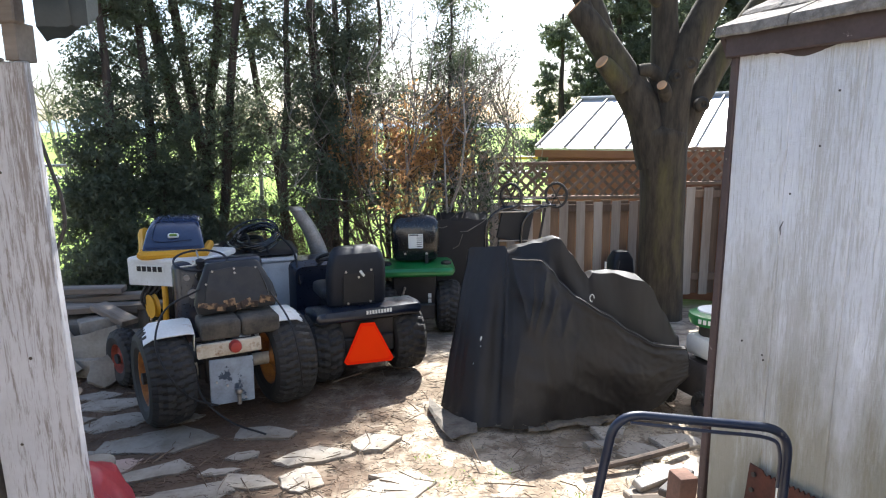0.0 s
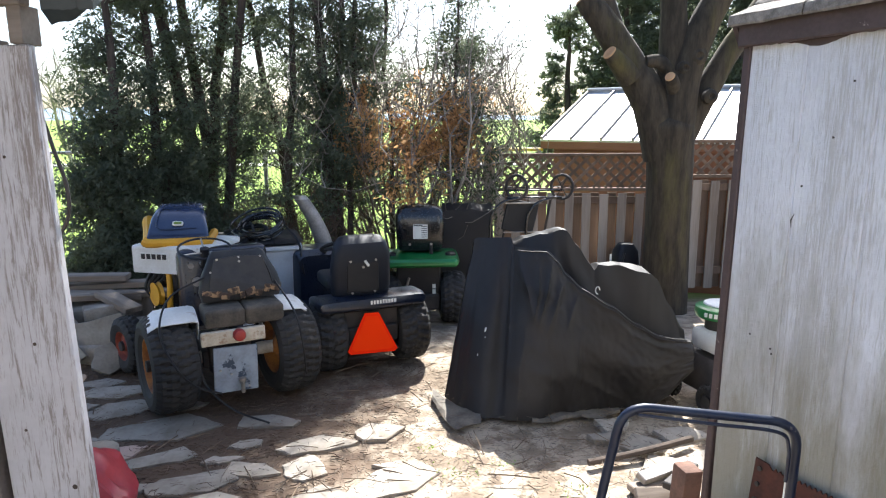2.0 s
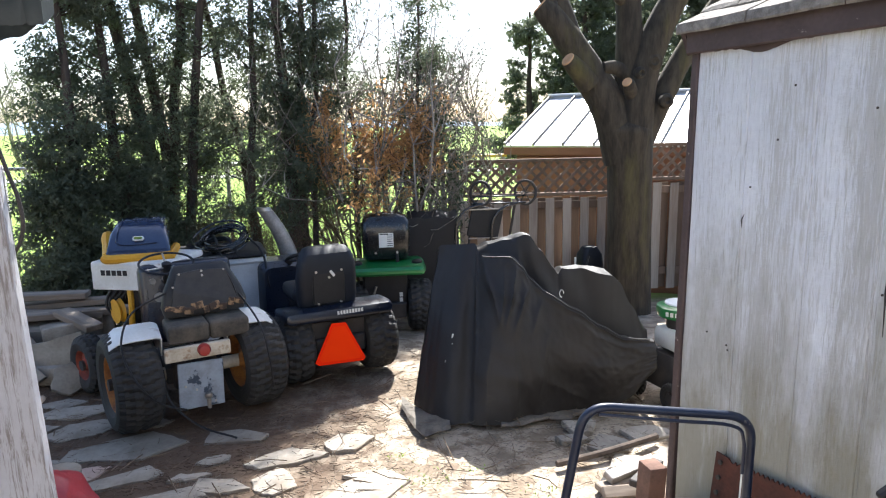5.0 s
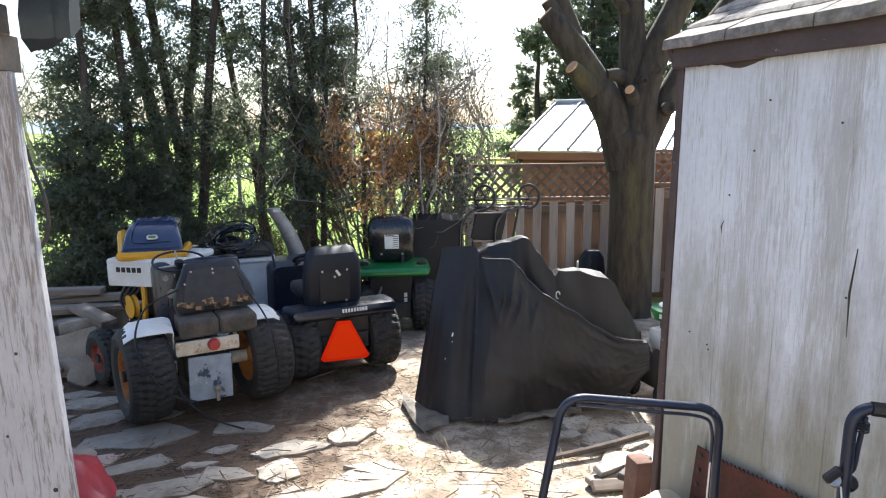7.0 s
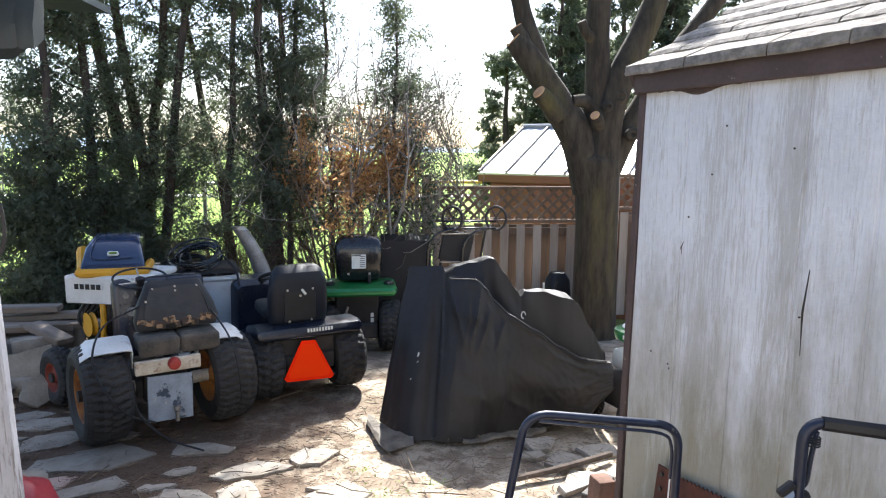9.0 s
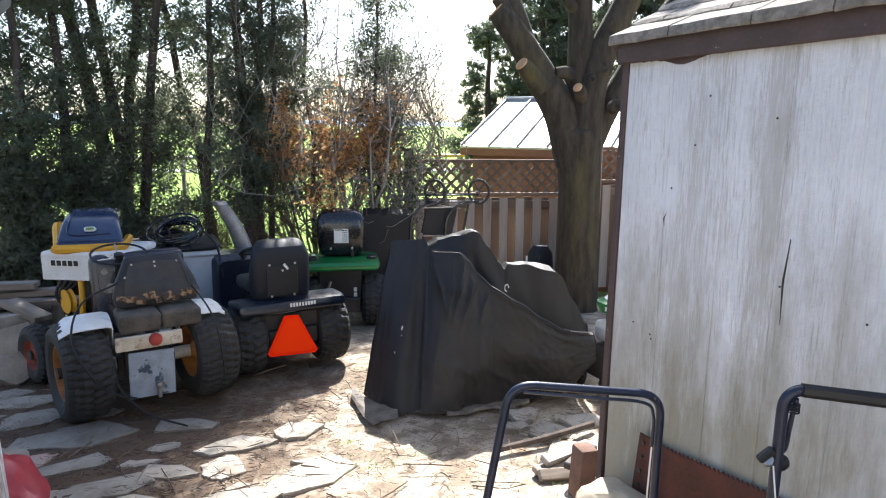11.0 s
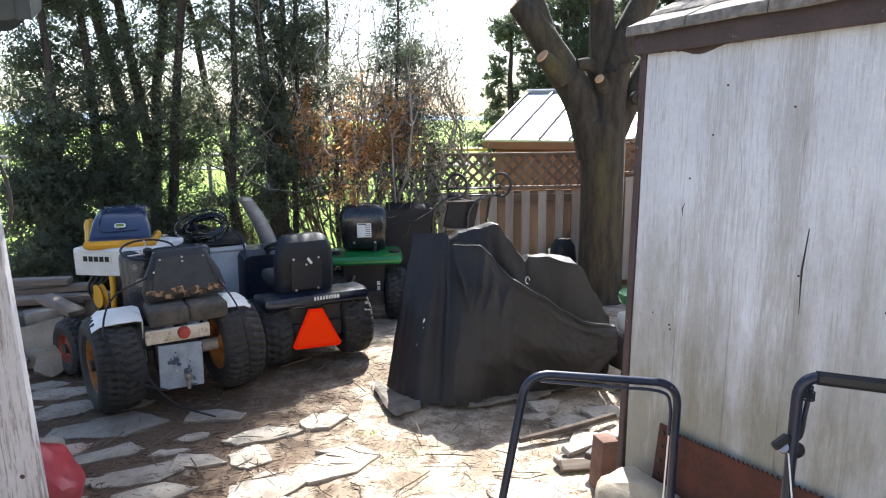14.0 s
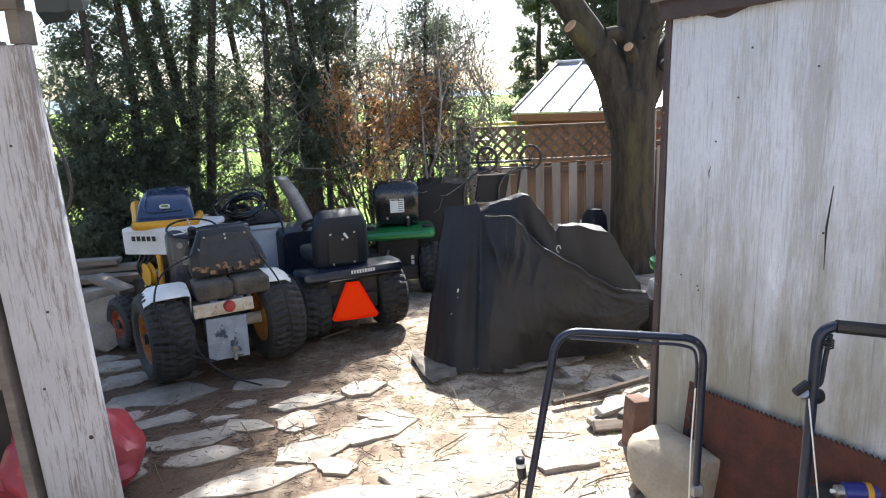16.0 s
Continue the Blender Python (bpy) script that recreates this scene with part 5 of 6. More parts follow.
# ---- hand cultivator stored wheels up, black tarpaulin, mower by the fence ----
def build_cultivator():
    c = thing("push_reel_mower", pose(0.88, 6.45, gz(0, 6.45), 0, 0, 4), "upturned black push mower with spoked wheels", "mower")
    for x in (-0.2, 0.25):
        wm = pose(x, 0, 1.3, 0, 0, 64 if x < 0 else 68)
        rim = [wm @ Vector((0, 0.105 * math.cos(a), 0.118 * math.sin(a))) for a in np.linspace(0, 2 * math.pi, 33)]
        w = part("wheel", tube(bmesh.new(), rim, 0.014, 8), M["iron"], c, "thin spoked wheel", True)
        for a in range(0, 360, 60):
            part("spoke", tubed([wm @ Vector((0, 0, 0)), wm @ Vector((0, 0.1 * math.cos(radians(a)), 0.112 * math.sin(radians(a))))], 0.005, 5), M["iron"], w)
    for z in (1.2, 1.27):
        part("axle", tubed([(-0.3, 0, z), (0.25, -0.01, z)], 0.009, 7), M["black_gloss"], c, smooth=True)
    for x in (-0.46, -0.1):
        part("side_tube", tubed([(x, 0, 0.8), (x + 0.02, 0, 1.02), (x + 0.12, 0, 1.15), (x + 0.3, 0, 1.2)], 0.014, 8, 5), M["black_gloss"], c, "bent glossy black tube", True)
    part("basket", boxed((-0.15, 0.06, 1.0), (0.32, 0.03, 0.32), pose(0, 0, 0, 0, 12, 0), 0.008), M["black"], c, "dark perforated panel")
    for z in (0.85, 1.14):
        part("cross_bar", tubed([(-0.32, 0.02, z), (0.05, 0.02, z)], 0.008, 6), M["alu"], c)
    for x in (-0.35, 0.06):
        part("leg", tubed([(x + 0.1, 0.06, 1.2), (x, 0.1, 0.5), (x - 0.02, 0.12, 0.0)], 0.013, 7, 4), M["iron"], c, smooth=True)


build_cultivator()


def build_black_tarp():
    b = thing("tarpaulin_heap", pose(0.2, 6.85, gz(0, 6.85)), "black sheet hung over a low stack", "tarpaulin")
    rings = []
    for i in range(17):
        u = -0.26 + 0.52 * i / 16
        s = 0.02 * noise.noise((u * 9, 0, 0))
        rings.append([Vector((u * 1.1, -0.22 + s, 0.0)), Vector((u * 1.05, -0.18 - s, 0.5)), Vector((u, -0.12 + s, 1.08 + s)), Vector((u, 0.0, 1.14 + s)), Vector((u, 0.14, 1.08)), Vector((u, 0.2, 0.0))])
    part("sheet", loft(bmesh.new(), rings), M["tarp"], b, "", True)


build_black_tarp()


def build_fence_box():
    b = thing("backpack_sprayer", pose(1.93, 7.0, gz(0, 7.0), 0, 0, 15), "dark rounded sprayer tank standing by fence", "sprayer")
    part("tank", loft(bmesh.new(), [rrect(w, d, 0.05, z, 4) for z, w, d in ((0.0, 0.24, 0.2), (0.45, 0.27, 0.22), (0.62, 0.24, 0.2), (0.7, 0.15, 0.14))]), M["navy_dull"], b, "", True)
    part("strap", tubed([(-0.12, -0.12, 0.15), (-0.15, -0.16, 0.4), (-0.08, -0.12, 0.62)], 0.014, 6, 4), M["black"], b)
    part("gauge_stick", boxed((-0.2, -0.05, 0.3), (0.02, 0.01, 0.6)), M["ivory"], b, "pale marked stick")


build_fence_box()


# ---- green mower beside the shed ----
def build_green_mower():
    g = thing("lawn_mower", pose(1.675, 3.87, 0.0, 0, 0, 20), "green and white rotary mower with round recoil cover", "mower")
    part("deck", loft(bmesh.new(), [rrect(w, d, 0.1, z, 4) for z, w, d in ((0.12, 0.36, 0.42), (0.26, 0.34, 0.4), (0.32, 0.26, 0.3))]), M["iron"], g, "dark mower deck", True)
    part("engine", boxed((0, 0, 0.41), (0.24, 0.24, 0.14), None, 0.035, 2), M["ivory"], g, "white engine shroud", True)
    bm = lathe(bmesh.new(), [(0.145, 0.0), (0.155, 0.03), (0.15, 0.06), (0.11, 0.075), (0.04, 0.075)], 32, pose(0, 0, 0.555, 0, -90, 0))
    top = part("recoil_cover", bm, M["green"], g, "round green recoil cover", True)
    part("cover_disc", lathe(bmesh.new(), [(0.105, 0.076), (0.1, 0.084), (0.03, 0.084)], 28, pose(0, 0, 0.555, 0, -90, 0)), M["ivory"], top, "white top disc", True)
    random.seed(6)
    for k in range(9):
        a = radians(195 + k * 11)
        part("lettering", boxed((0.156 * math.cos(a), 0.156 * math.sin(a), 0.588), (0.004, 0.018, 0.026), pose(0, 0, 0, 0, 0, math.degrees(a))), M["ivory"], top)
    part("neck", lathe(bmesh.new(), [(0.09, 0), (0.09, 0.1)], 18, pose(0, 0, 0.46, 0, -90, 0)), M["iron"], g, smooth=True)
    for sx in (-1, 1):
        for sy in (-1, 1):
            wheel(g, pose(0.2 * sx, 0.17 * sy, 0.1, 0, 0, 0 if sx < 0 else 180), 0.1, 0.05, 0.06, M["iron"], 16)
    part("handle", tubed([(-0.1, -0.2, 0.25), (-0.22, -0.3, 0.12), (-0.34, -0.36, 0.03)], 0.012, 8), M["iron"], g, "fallen dark handle bar")


build_green_mower()


# ---- the pruned tree ----
def limb(parent, pts, r, cut=True, name="limb", sides=14):
    line = smooth_line(pts, 6)
    n = len(line)
    rr = [r[0] + (r[1] - r[0]) * (i / (n - 1)) ** 0.8 for i in range(n)]
    rr = [a * (1 + 0.05 * noise.noise((line[i].x * 7, line[i].z * 5, i * 0.3))) for i, a in enumerate(rr)]
    ob = part(name, tube(bmesh.new(), line, rr, sides), M["bark_big"], parent, smooth=True)
    if cut:
        d = (line[-1] - line[-2]).normalized()
        q = d.to_track_quat("X", "Z").to_matrix().to_4x4()
        bm = lathe(bmesh.new(), [(rr[-1] * 0.97, 0.0), (rr[-1] * 0.93, 0.008), (rr[-1] * 0.3, 0.01)], 18, Matrix.Translation(line[-1]) @ q)
        part("cut_face", bm, M["cut"], ob, "fresh orange saw cut", True)
    return ob


def build_big_tree():
    t = thing("pruned_tree", pose(0, 0, 0), "large pruned tree with ridged mossy grey-brown bark", "tree")
    Y = 4.42
    grown, eye = 1.5, Vector((0.08, -0.1, 1.755))
    t.matrix_world = Matrix.Translation(eye * (1 - grown) + Vector((0.053, 0, 0))) @ Matrix.Scale(grown, 4)
    trunk = [(1.56, Y, -0.1), (1.525, Y, 0.15), (1.51, Y, 0.5), (1.5, Y, 0.9), (1.49, Y, 1.3), (1.48, Y, 1.55), (1.47, Y, 1.7), (1.46, Y + 0.02, 1.8)]
    line = smooth_line(trunk, 5)
    rad = [(0.0, 0.23), (0.1, 0.17), (0.25, 0.15), (0.5, 0.145), (0.7, 0.152), (0.85, 0.165), (1.0, 0.09)]
    bm = bmesh.new()
    rings = []
    for i, p in enumerate(line):
        r = lerp_line(rad, i / (len(line) - 1))
        rings.append([p + Vector((math.cos(a), math.sin(a), 0)) * r * (1 + 0.05 * noise.noise((math.cos(a) * 2.5, math.sin(a) * 2.5, p.z * 1.5)) + 0.02 * noise.noise((math.cos(a) * 9, math.sin(a) * 9, p.z * 3))) for a in np.linspace(0, 2 * math.pi, 41)[:-1]])
    part("trunk", loft(bm, rings), M["bark_big"], t, "thick grey-brown trunk", True)
    limb(t, [(1.45, Y, 1.5), (1.33, Y, 1.85), (1.16, Y, 2.12), (1.02, Y - 0.02, 2.32), (0.9, Y - 0.03, 2.46), (0.86, Y - 0.03, 2.5)], (0.145, 0.065))
    limb(t, [(1.1, Y, 2.18), (1.03, Y + 0.02, 2.4), (0.95, Y + 0.04, 2.62), (0.9, Y + 0.04, 2.8), (0.8, Y, 3.2)], (0.09, 0.05), False)
    limb(t, [(1.0, Y - 0.02, 2.32), (0.92, Y - 0.03, 2.5), (0.87, Y - 0.03, 2.58)], (0.055, 0.045))
    limb(t, [(1.18, Y - 0.05, 2.0), (1.08, Y - 0.1, 2.1), (1.02, Y - 0.13, 2.15)], (0.08, 0.05))
    limb(t, [(1.43, Y + 0.02, 1.7), (1.46, Y + 0.02, 2.0), (1.46, Y, 2.25), (1.44, Y, 2.6), (1.46, Y, 3.1), (1.44, Y, 3.7), (1.5, Y, 4.5), (1.46, Y, 5.4)], (0.115, 0.05), False)
    limb(t, [(1.5, Y - 0.02, 1.7), (1.53, Y - 0.03, 2.0), (1.62, Y - 0.04, 2.3), (1.78, Y - 0.04, 2.65), (1.92, Y, 3.1), (2.02, Y + 0.05, 3.9), (1.95, Y, 4.7), (2.1, Y, 5.6)], (0.125, 0.05), False)
    limb(t, [(1.55, Y, 1.62), (1.66, Y, 1.85), (1.82, Y + 0.02, 2.15), (2.0, Y + 0.03, 2.42), (2.35, Y + 0.05, 2.9), (2.7, Y + 0.1, 3.6), (2.85, Y, 4.6)], (0.095, 0.045), False)
    limb(t, [(1.46, Y - 0.03, 2.03), (1.36, Y - 0.05, 2.1), (1.27, Y - 0.06, 2.1)], (0.05, 0.04), False, "stub")
    limb(t, [(1.46, Y - 0.08, 1.92), (1.42, Y - 0.14, 1.98), (1.4, Y - 0.16, 2.0)], (0.05, 0.035), True, "stub")
    limb(t, [(1.3, Y - 0.1, 2.62), (1.34, Y - 0.08, 2.55), (1.44, Y, 2.5)], (0.03, 0.04), False, "stub")
    for x, z, r in ((1.585, 2.13, 0.055), (1.5, 2.06, 0.04), (1.68, 1.88, 0.045)):
        bm = lathe(bmesh.new(), [(r * 0.2, -0.03), (r * 0.5, -0.045), (r, -0.03), (r * 1.15, 0.0), (r * 0.9, 0.04)], 16, pose(x, Y - 0.1, z, 0, 0, 90))
        part("knot", bm, M["bark_big"], t, "healed branch knot", True)


build_big_tree()


# ---- trees, hedge and brush ----
def grow(bm, rng, start, way, length, r, depth, tips, sides=4, up=0.15, spread=0.6, kids=4, reach=9.0, stem=None):
    """A branch with side branches; its outer points are gathered in tips."""
    n = 6
    p, d = Vector(start), Vector(way).normalized()
    pts = [p.copy()]
    for i in range(n):
        d = (d + Vector(rng.normal(0, 0.13, 3)) + Vector((0, 0, up * 0.3))).normalized()
        if abs(p.x) > reach:
            d = (d - Vector((math.copysign(0.5, p.x), 0, -0.3))).normalized()
        if abs(p.y) > reach * 0.6:
            d = (d - Vector((0, math.copysign(0.5, p.y), -0.3))).normalized()
        p = p + d * length / n
        pts.append(p.copy())
    tube(stem or bm, pts, [max(0.0019, r * (1 - 0.75 * i / n)) for i in range(n + 1)], 6 if stem else sides, False)
    if depth == 0:
        tips.extend(pts[2:])
        return
    for k in range(kids):
        i = (2 if depth == 2 else 1) + int(rng.uniform(0.15, 1.0) * (n - 2))
        side = Vector(rng.normal(0, 1, 3))
        dd = (d * (1 - spread) + side.normalized() * spread + Vector((0, 0, up))).normalized()
        grow(bm, rng, pts[i], dd, length * rng.uniform(0.4, 0.65), r * 0.5, depth - 1, tips, sides, up, spread, kids, reach)


def cedar(x, y, height, lean, r, low, width, dens, seed, leaf_size=0.022, foliage="cedar", name="cedar_tree", label="cedar with straight dark trunk and sparse foliage"):
    rng = np.random.default_rng(seed)
    t = thing(name, pose(x, y, gz(x, y)), label, "tree", "row of cedars")
    top = Vector((lean[0] * height, lean[1] * height, height))
    line = [top * (i / 10) + Vector((rng.normal(0, 0.02), rng.normal(0, 0.02), 0)) for i in range(11)]
    line[0].z = -0.1
    part("trunk", tube(bmesh.new(), line, [r * (1.15 - 0.95 * i / 10) for i in range(11)], 9), M["bark"], t, "dark ridged trunk", True)
    bm = bmesh.new()
    cents = []
    nb = int(dens * height)
    # branches past nb: extra unseen foliage high up, added to shade the yard
    for b in range(nb + (int((17.0 if lean[0] < 0.02 and x < -1.3 else 25.0) * height) if height > 5.5 and height > 6 else 0)):
        z = low + (height - low) * rng.uniform(0, 1) ** 1.15 if b < nb else rng.uniform(0.58, 0.97) * height
        f = (z - low) / max(0.1, height - low)
        ln = (width * (1 - 0.72 * f) if b < nb else max(1.8 * width, 1.15 if name == "cedar_tree" else 0)) * rng.uniform(0.5, 1.15)
        a = rng.uniform(0, 2 * math.pi)
        s = top * (z / height)
        w = Vector((math.cos(a), math.sin(a), rng.uniform(0.05, 0.55)))
        pts = [s]
        for i in range(5):
            w = (w + Vector((rng.normal(0, 0.12), rng.normal(0, 0.12), 0.1))).normalized()
            pts.append(pts[-1] + w * ln / 5)
        tube(bm, pts, [0.011 * (1 - 0.15 * i) for i in range(6)], 4, False)
        for i in range(2, 6):
            for c in range(2):
                base = pts[i] + Vector(rng.normal(0, 0.05, 3))
                # flat drooping sprays
                d = Vector((math.cos(a) + rng.normal(0, 0.5), math.sin(a) + rng.normal(0, 0.5), rng.normal(0.1, 0.45))).normalized()
                sd = d.cross(Vector((0, 0, 1)))
                sd = sd.normalized() if sd.length > 0.05 else Vector((1, 0, 0))
                m = 44
                al = rng.uniform(-0.03, 0.26, m)
                sw = rng.normal(0, 0.055, m) * (1 - al * 2.4)
                dr = rng.normal(0, 0.028, m) - al * 0.22
                cents.append(np.array(base) + np.outer(al, d) + np.outer(sw, sd) + np.outer(dr, (0, 0, 1)))
    tagged(part("twig_tangle", bm, M["bark"], t), kind="stuff")
    leaves("crown", np.concatenate(cents), leaf_size, M[foliage], t, seed + 1, "dark green scale-leaf sprays")
    return t


# the row along the chain-link fence: x, y, lean, trunk radius, lowest foliage, width, density
for i, (x, y, lx, r, low, wd, dn) in enumerate((
        (-2.38, 7.0, -0.188, 0.085, 0.7, 0.6, 7), (-2.46, 7.1, -0.082, 0.07, 0.6, 0.6, 7), (-2.73, 7.15, 0.123, 0.065, 1.0, 0.55, 8), (-2.53, 7.0, 0.154, 0.055, 1.2, 0.5, 7), (-1.6, 7.4, -0.163, 0.05, 1.4, 0.45, 5),
        (-1.75, 6.9, 0.06, 0.042, 0.9, 0.5, 10), (-1.27, 7.0, -0.006, 0.065, 0.9, 0.48, 12), (-1.2, 7.2, 0.022, 0.045, 1.1, 0.4, 8), (-1.14, 7.1, 0.061, 0.035, 1.3, 0.35, 7))):
    cedar(x, y, 6.4 - 0.2 * (i % 3), (lx, 0.0), r, low, wd, dn, 100 + i)
for i, (x, y, h, wd, dn) in enumerate(((-3.12, 6.3, 4.4, 0.58, 18), (-2.9, 6.6, 5.0, 0.6, 13), (-2.75, 6.5, 1.6, 0.6, 36), (-3.22, 6.1, 1.7, 0.42, 44), (-2.35, 6.8, 1.1, 0.4, 30))):
    cedar(x, y, h, (0.0, 0.0), 0.06, 0.1, wd, dn, 200 + i, 0.023, "cedar", "cedar_tree", "dense dark cedar foliage reaching the ground")


def bare_shrub(x, y, h, n, seed, spread=0.5, material="branch", leaf=None, leaf_n=0, leaf_size=0.02, zlo=0.0, zhi=9.0, name="bare_shrub", label="leafless grey shrub of fine branches", r=0.018, kids=5, reach=9.0):
    rng = np.random.default_rng(seed)
    t = thing(name, pose(x, y, gz(x, y)), label, "shrub")
    bm, tips = bmesh.new(), []
    for k in range(n):
        a = rng.uniform(0, 2 * math.pi)
        w = Vector((math.cos(a) * spread * rng.uniform(0.2, 1), math.sin(a) * spread * 0.5, 1))
        stem = bmesh.new()
        grow(bm, rng, (rng.normal(0, 0.06), rng.normal(0, 0.05), -0.03), w, h * rng.uniform(0.6, 1.0), r * rng.uniform(0.6, 1.2), 2, tips, 4, 0.12, 0.62, kids, reach, stem)
        part("stem", stem, M[material], t, smooth=True)
    tagged(part("twig_tangle", bm, M[material], t), kind="stuff")
    if leaf:
        tp = np.array([p for p in tips if zlo < p.z < zhi])
        if len(tp):
            c = tp[rng.integers(0, len(tp), leaf_n)] + rng.normal(0, 0.045, (leaf_n, 3))
            leaves("leaves", c, leaf_size, M[leaf], t, seed + 5)
    return t


bare_shrub(-0.45, 7.3, 3.4, 7, 31, r=0.026, kids=6, reach=1.0)
bare_shrub(-0.75, 7.7, 3.4, 7, 39, r=0.026, kids=6, reach=1.0)
bare_shrub(0.1, 7.35, 3.1, 8, 32, leaf="leaf", leaf_n=3800, leaf_size=0.02, zlo=1.2, zhi=3.6, r=0.026, kids=5, reach=0.7, label="tall thin shrub with scattered small leaves")
bare_shrub(-0.15, 8.2, 3.8, 7, 33, 0.4, r=0.03, kids=5, reach=0.9)
bare_shrub(0.25, 7.25, 2.3, 4, 34, 0.35, leaf="leaf", leaf_n=1800, leaf_size=0.024, zlo=0.5, reach=0.3, label="dark leafy shrub against the fence")
bare_shrub(0.45, 7.9, 2.9, 3, 35, 0.3, reach=0.4)
cedar(0.1, 7.55, 4.5, (0.01, 0.0), 0.03, 1.75, 0.3, 8, 260, 0.02, "cedar", "cedar_tree", "slender young cedar among the bare shrubs")
cedar(-0.62, 7.5, 6.4, (-0.02, 0.0), 0.03, 1.5, 0.34, 6, 261, 0.02, "cedar", "cedar_tree", "slender young cedar among the bare shrubs")
bare_shrub(-0.5, 7.15, 2.4, 4, 36, 0.36, "brush", "dead", 4600, 0.026, 1.5, 2.45, "dead_shrub", "shrub with withered orange-brown leaves", reach=0.55)
bare_shrub(-0.25, 7.2, 2.0, 2, 37, 0.55, "brush", "dead", 900, 0.028, 1.2, 2.2, "dead_shrub", "shrub with withered orange-brown leaves")
bare_shrub(0.0, 7.2, 2.4, 4, 38, 0.4, "brush", "dead", 3600, 0.026, 1.6, 2.5, "dead_shrub", "shrub with withered orange-brown leaves", reach=0.36)
for i, x in enumerate((-2.2, -1.85, -1.5, -1.25)):
    bare_shrub(x, 6.95 + 0.1 * (i % 2), 1.25, 15, 50 + i, 0.5, "brush", "cedar_dry", 260, 0.022, 0.0, 2.0, "brushwood", "low brown tangle of dead twigs", 0.008, 5)


# far conifers behind the neighbouring shed and bare trees over the field
for i, (x, y, h, wd, dn) in enumerate(((3.5, 13.5, 5.9, 1.0, 18), (4.6, 13.0, 5.95, 1.1, 20), (2.5, 14.0, 4.6, 1.0, 10), (5.8, 13.5, 5.95, 1.2, 20), (7.2, 13.0, 5.95, 1.3, 20), (4.1, 14.5, 5.95, 1.1, 20))):
    cedar(x, y, h, (0.0, 0.0), 0.11, 1.0, wd, dn, 300 + i, 0.042, "cedar", "conifer", "tall dark conifer behind the metal-roofed shed")
for i, (x, y, h) in enumerate(((-13.5, 26, 5.0), (-17.0, 30, 6.0), (-10.5, 32, 4.5))):
    bare_shrub(x, y, h, 5, 70 + i, 0.4, name="bare_tree", label="far leafless tree at the field edge", r=0.07)


# ---- ground cover ----
def slab(x, y, rx, ry, turn, seed, material="stone", th=0.014, lift=0.0, n=7, name="flagstone", label="irregular grey flagstone set in earth", tilt=0.0):
    rng = np.random.default_rng(seed)
    an = np.sort((np.arange(n) + rng.uniform(-0.3, 0.3, n)) * 2 * math.pi / n)
    rim = []
    for a, b in zip(an, np.roll(an, -1)):
        b = b if b > a else b + 2 * math.pi
        k1 = rng.uniform(0.8, 1.2)
        rim.append((rx * k1 * math.cos(a), ry * k1 * math.sin(a)))
    pts = []
    for p, q in zip(rim, rim[1:] + rim[:1]):
        for k in range(4):
            f = k / 4
            j = rng.normal(0, 0.0035) if k else 0
            pts.append((p[0] + (q[0] - p[0]) * f + j, p[1] + (q[1] - p[1]) * f + j))
    bm = bmesh.new()
    low = [Vector((a * 1.0, b * 1.0, -0.02)) for a, b in pts]
    mid = [Vector((a * 1.01 + rng.normal(0, 0.003), b * 1.01, th * 0.7)) for a, b in pts]
    top = [Vector((a * 0.985, b * 0.985, th + rng.normal(0, 0.0015))) for a, b in pts]
    loft(bm, [low, mid, top])
    ob = part(name, bm, M[material])
    ob.matrix_world = pose(x, y, gz(x, y) + lift - 0.007, tilt, tilt * 0.6, turn)
    return tagged(ob, label, "flagstone", "flagstones of the yard")


SLABS = ((-1.6, 3.5, 0.33, 0.15, 12), (-2.02, 3.72, 0.2, 0.1, 20), (-1.03, 3.57, 0.2, 0.09, 10), (-0.73, 3.29, 0.2, 0.08, 12), (-0.99, 3.03, 0.17, 0.075, -8), (-0.73, 3.05, 0.12, 0.11, 40),
         (-1.5, 3.13, 0.17, 0.08, 25), (-1.25, 2.91, 0.2, 0.085, 16), (-2.15, 3.98, 0.2, 0.1, 8), (-0.25, 2.93, 0.23, 0.11, 24), (-0.58, 2.74, 0.17, 0.12, 10), (-1.12, 2.72, 0.19, 0.07, 18), (-0.85, 2.46, 0.26, 0.1, 14))
for i, (x, y, a, b, w) in enumerate(SLABS):
    slab(x, y, a * 1.1, b * 1.15, w, 400 + i, n=5 + i % 2)
slab(-1.76, 3.18, 0.15, 0.08, 30, 430, "pink", label="pinkish broken flagstone in the yard")
slab(-0.4, 3.45, 0.15, 0.11, 30, 431, lift=0.002, n=5, tilt=-1, label="pale flagstone strewn with twigs")
slab(0.19, 2.44, 0.36, 0.2, 8, 432, n=7, label="large pale flagstone in the yard")
slab(0.66, 2.56, 0.22, 0.15, 18, 433, th=0.018, n=5, lift=0.008, tilt=-1, label="thick pale stone slab")
slab(0.76, 2.2, 0.2, 0.12, -10, 434, label="pale flat flagstone in the yard")
slab(-0.33, 2.27, 0.34, 0.13, 4, 435, label="pale flat flagstone in the yard")
slab(-1.55, 2.6, 0.2, 0.12, 4, 436)
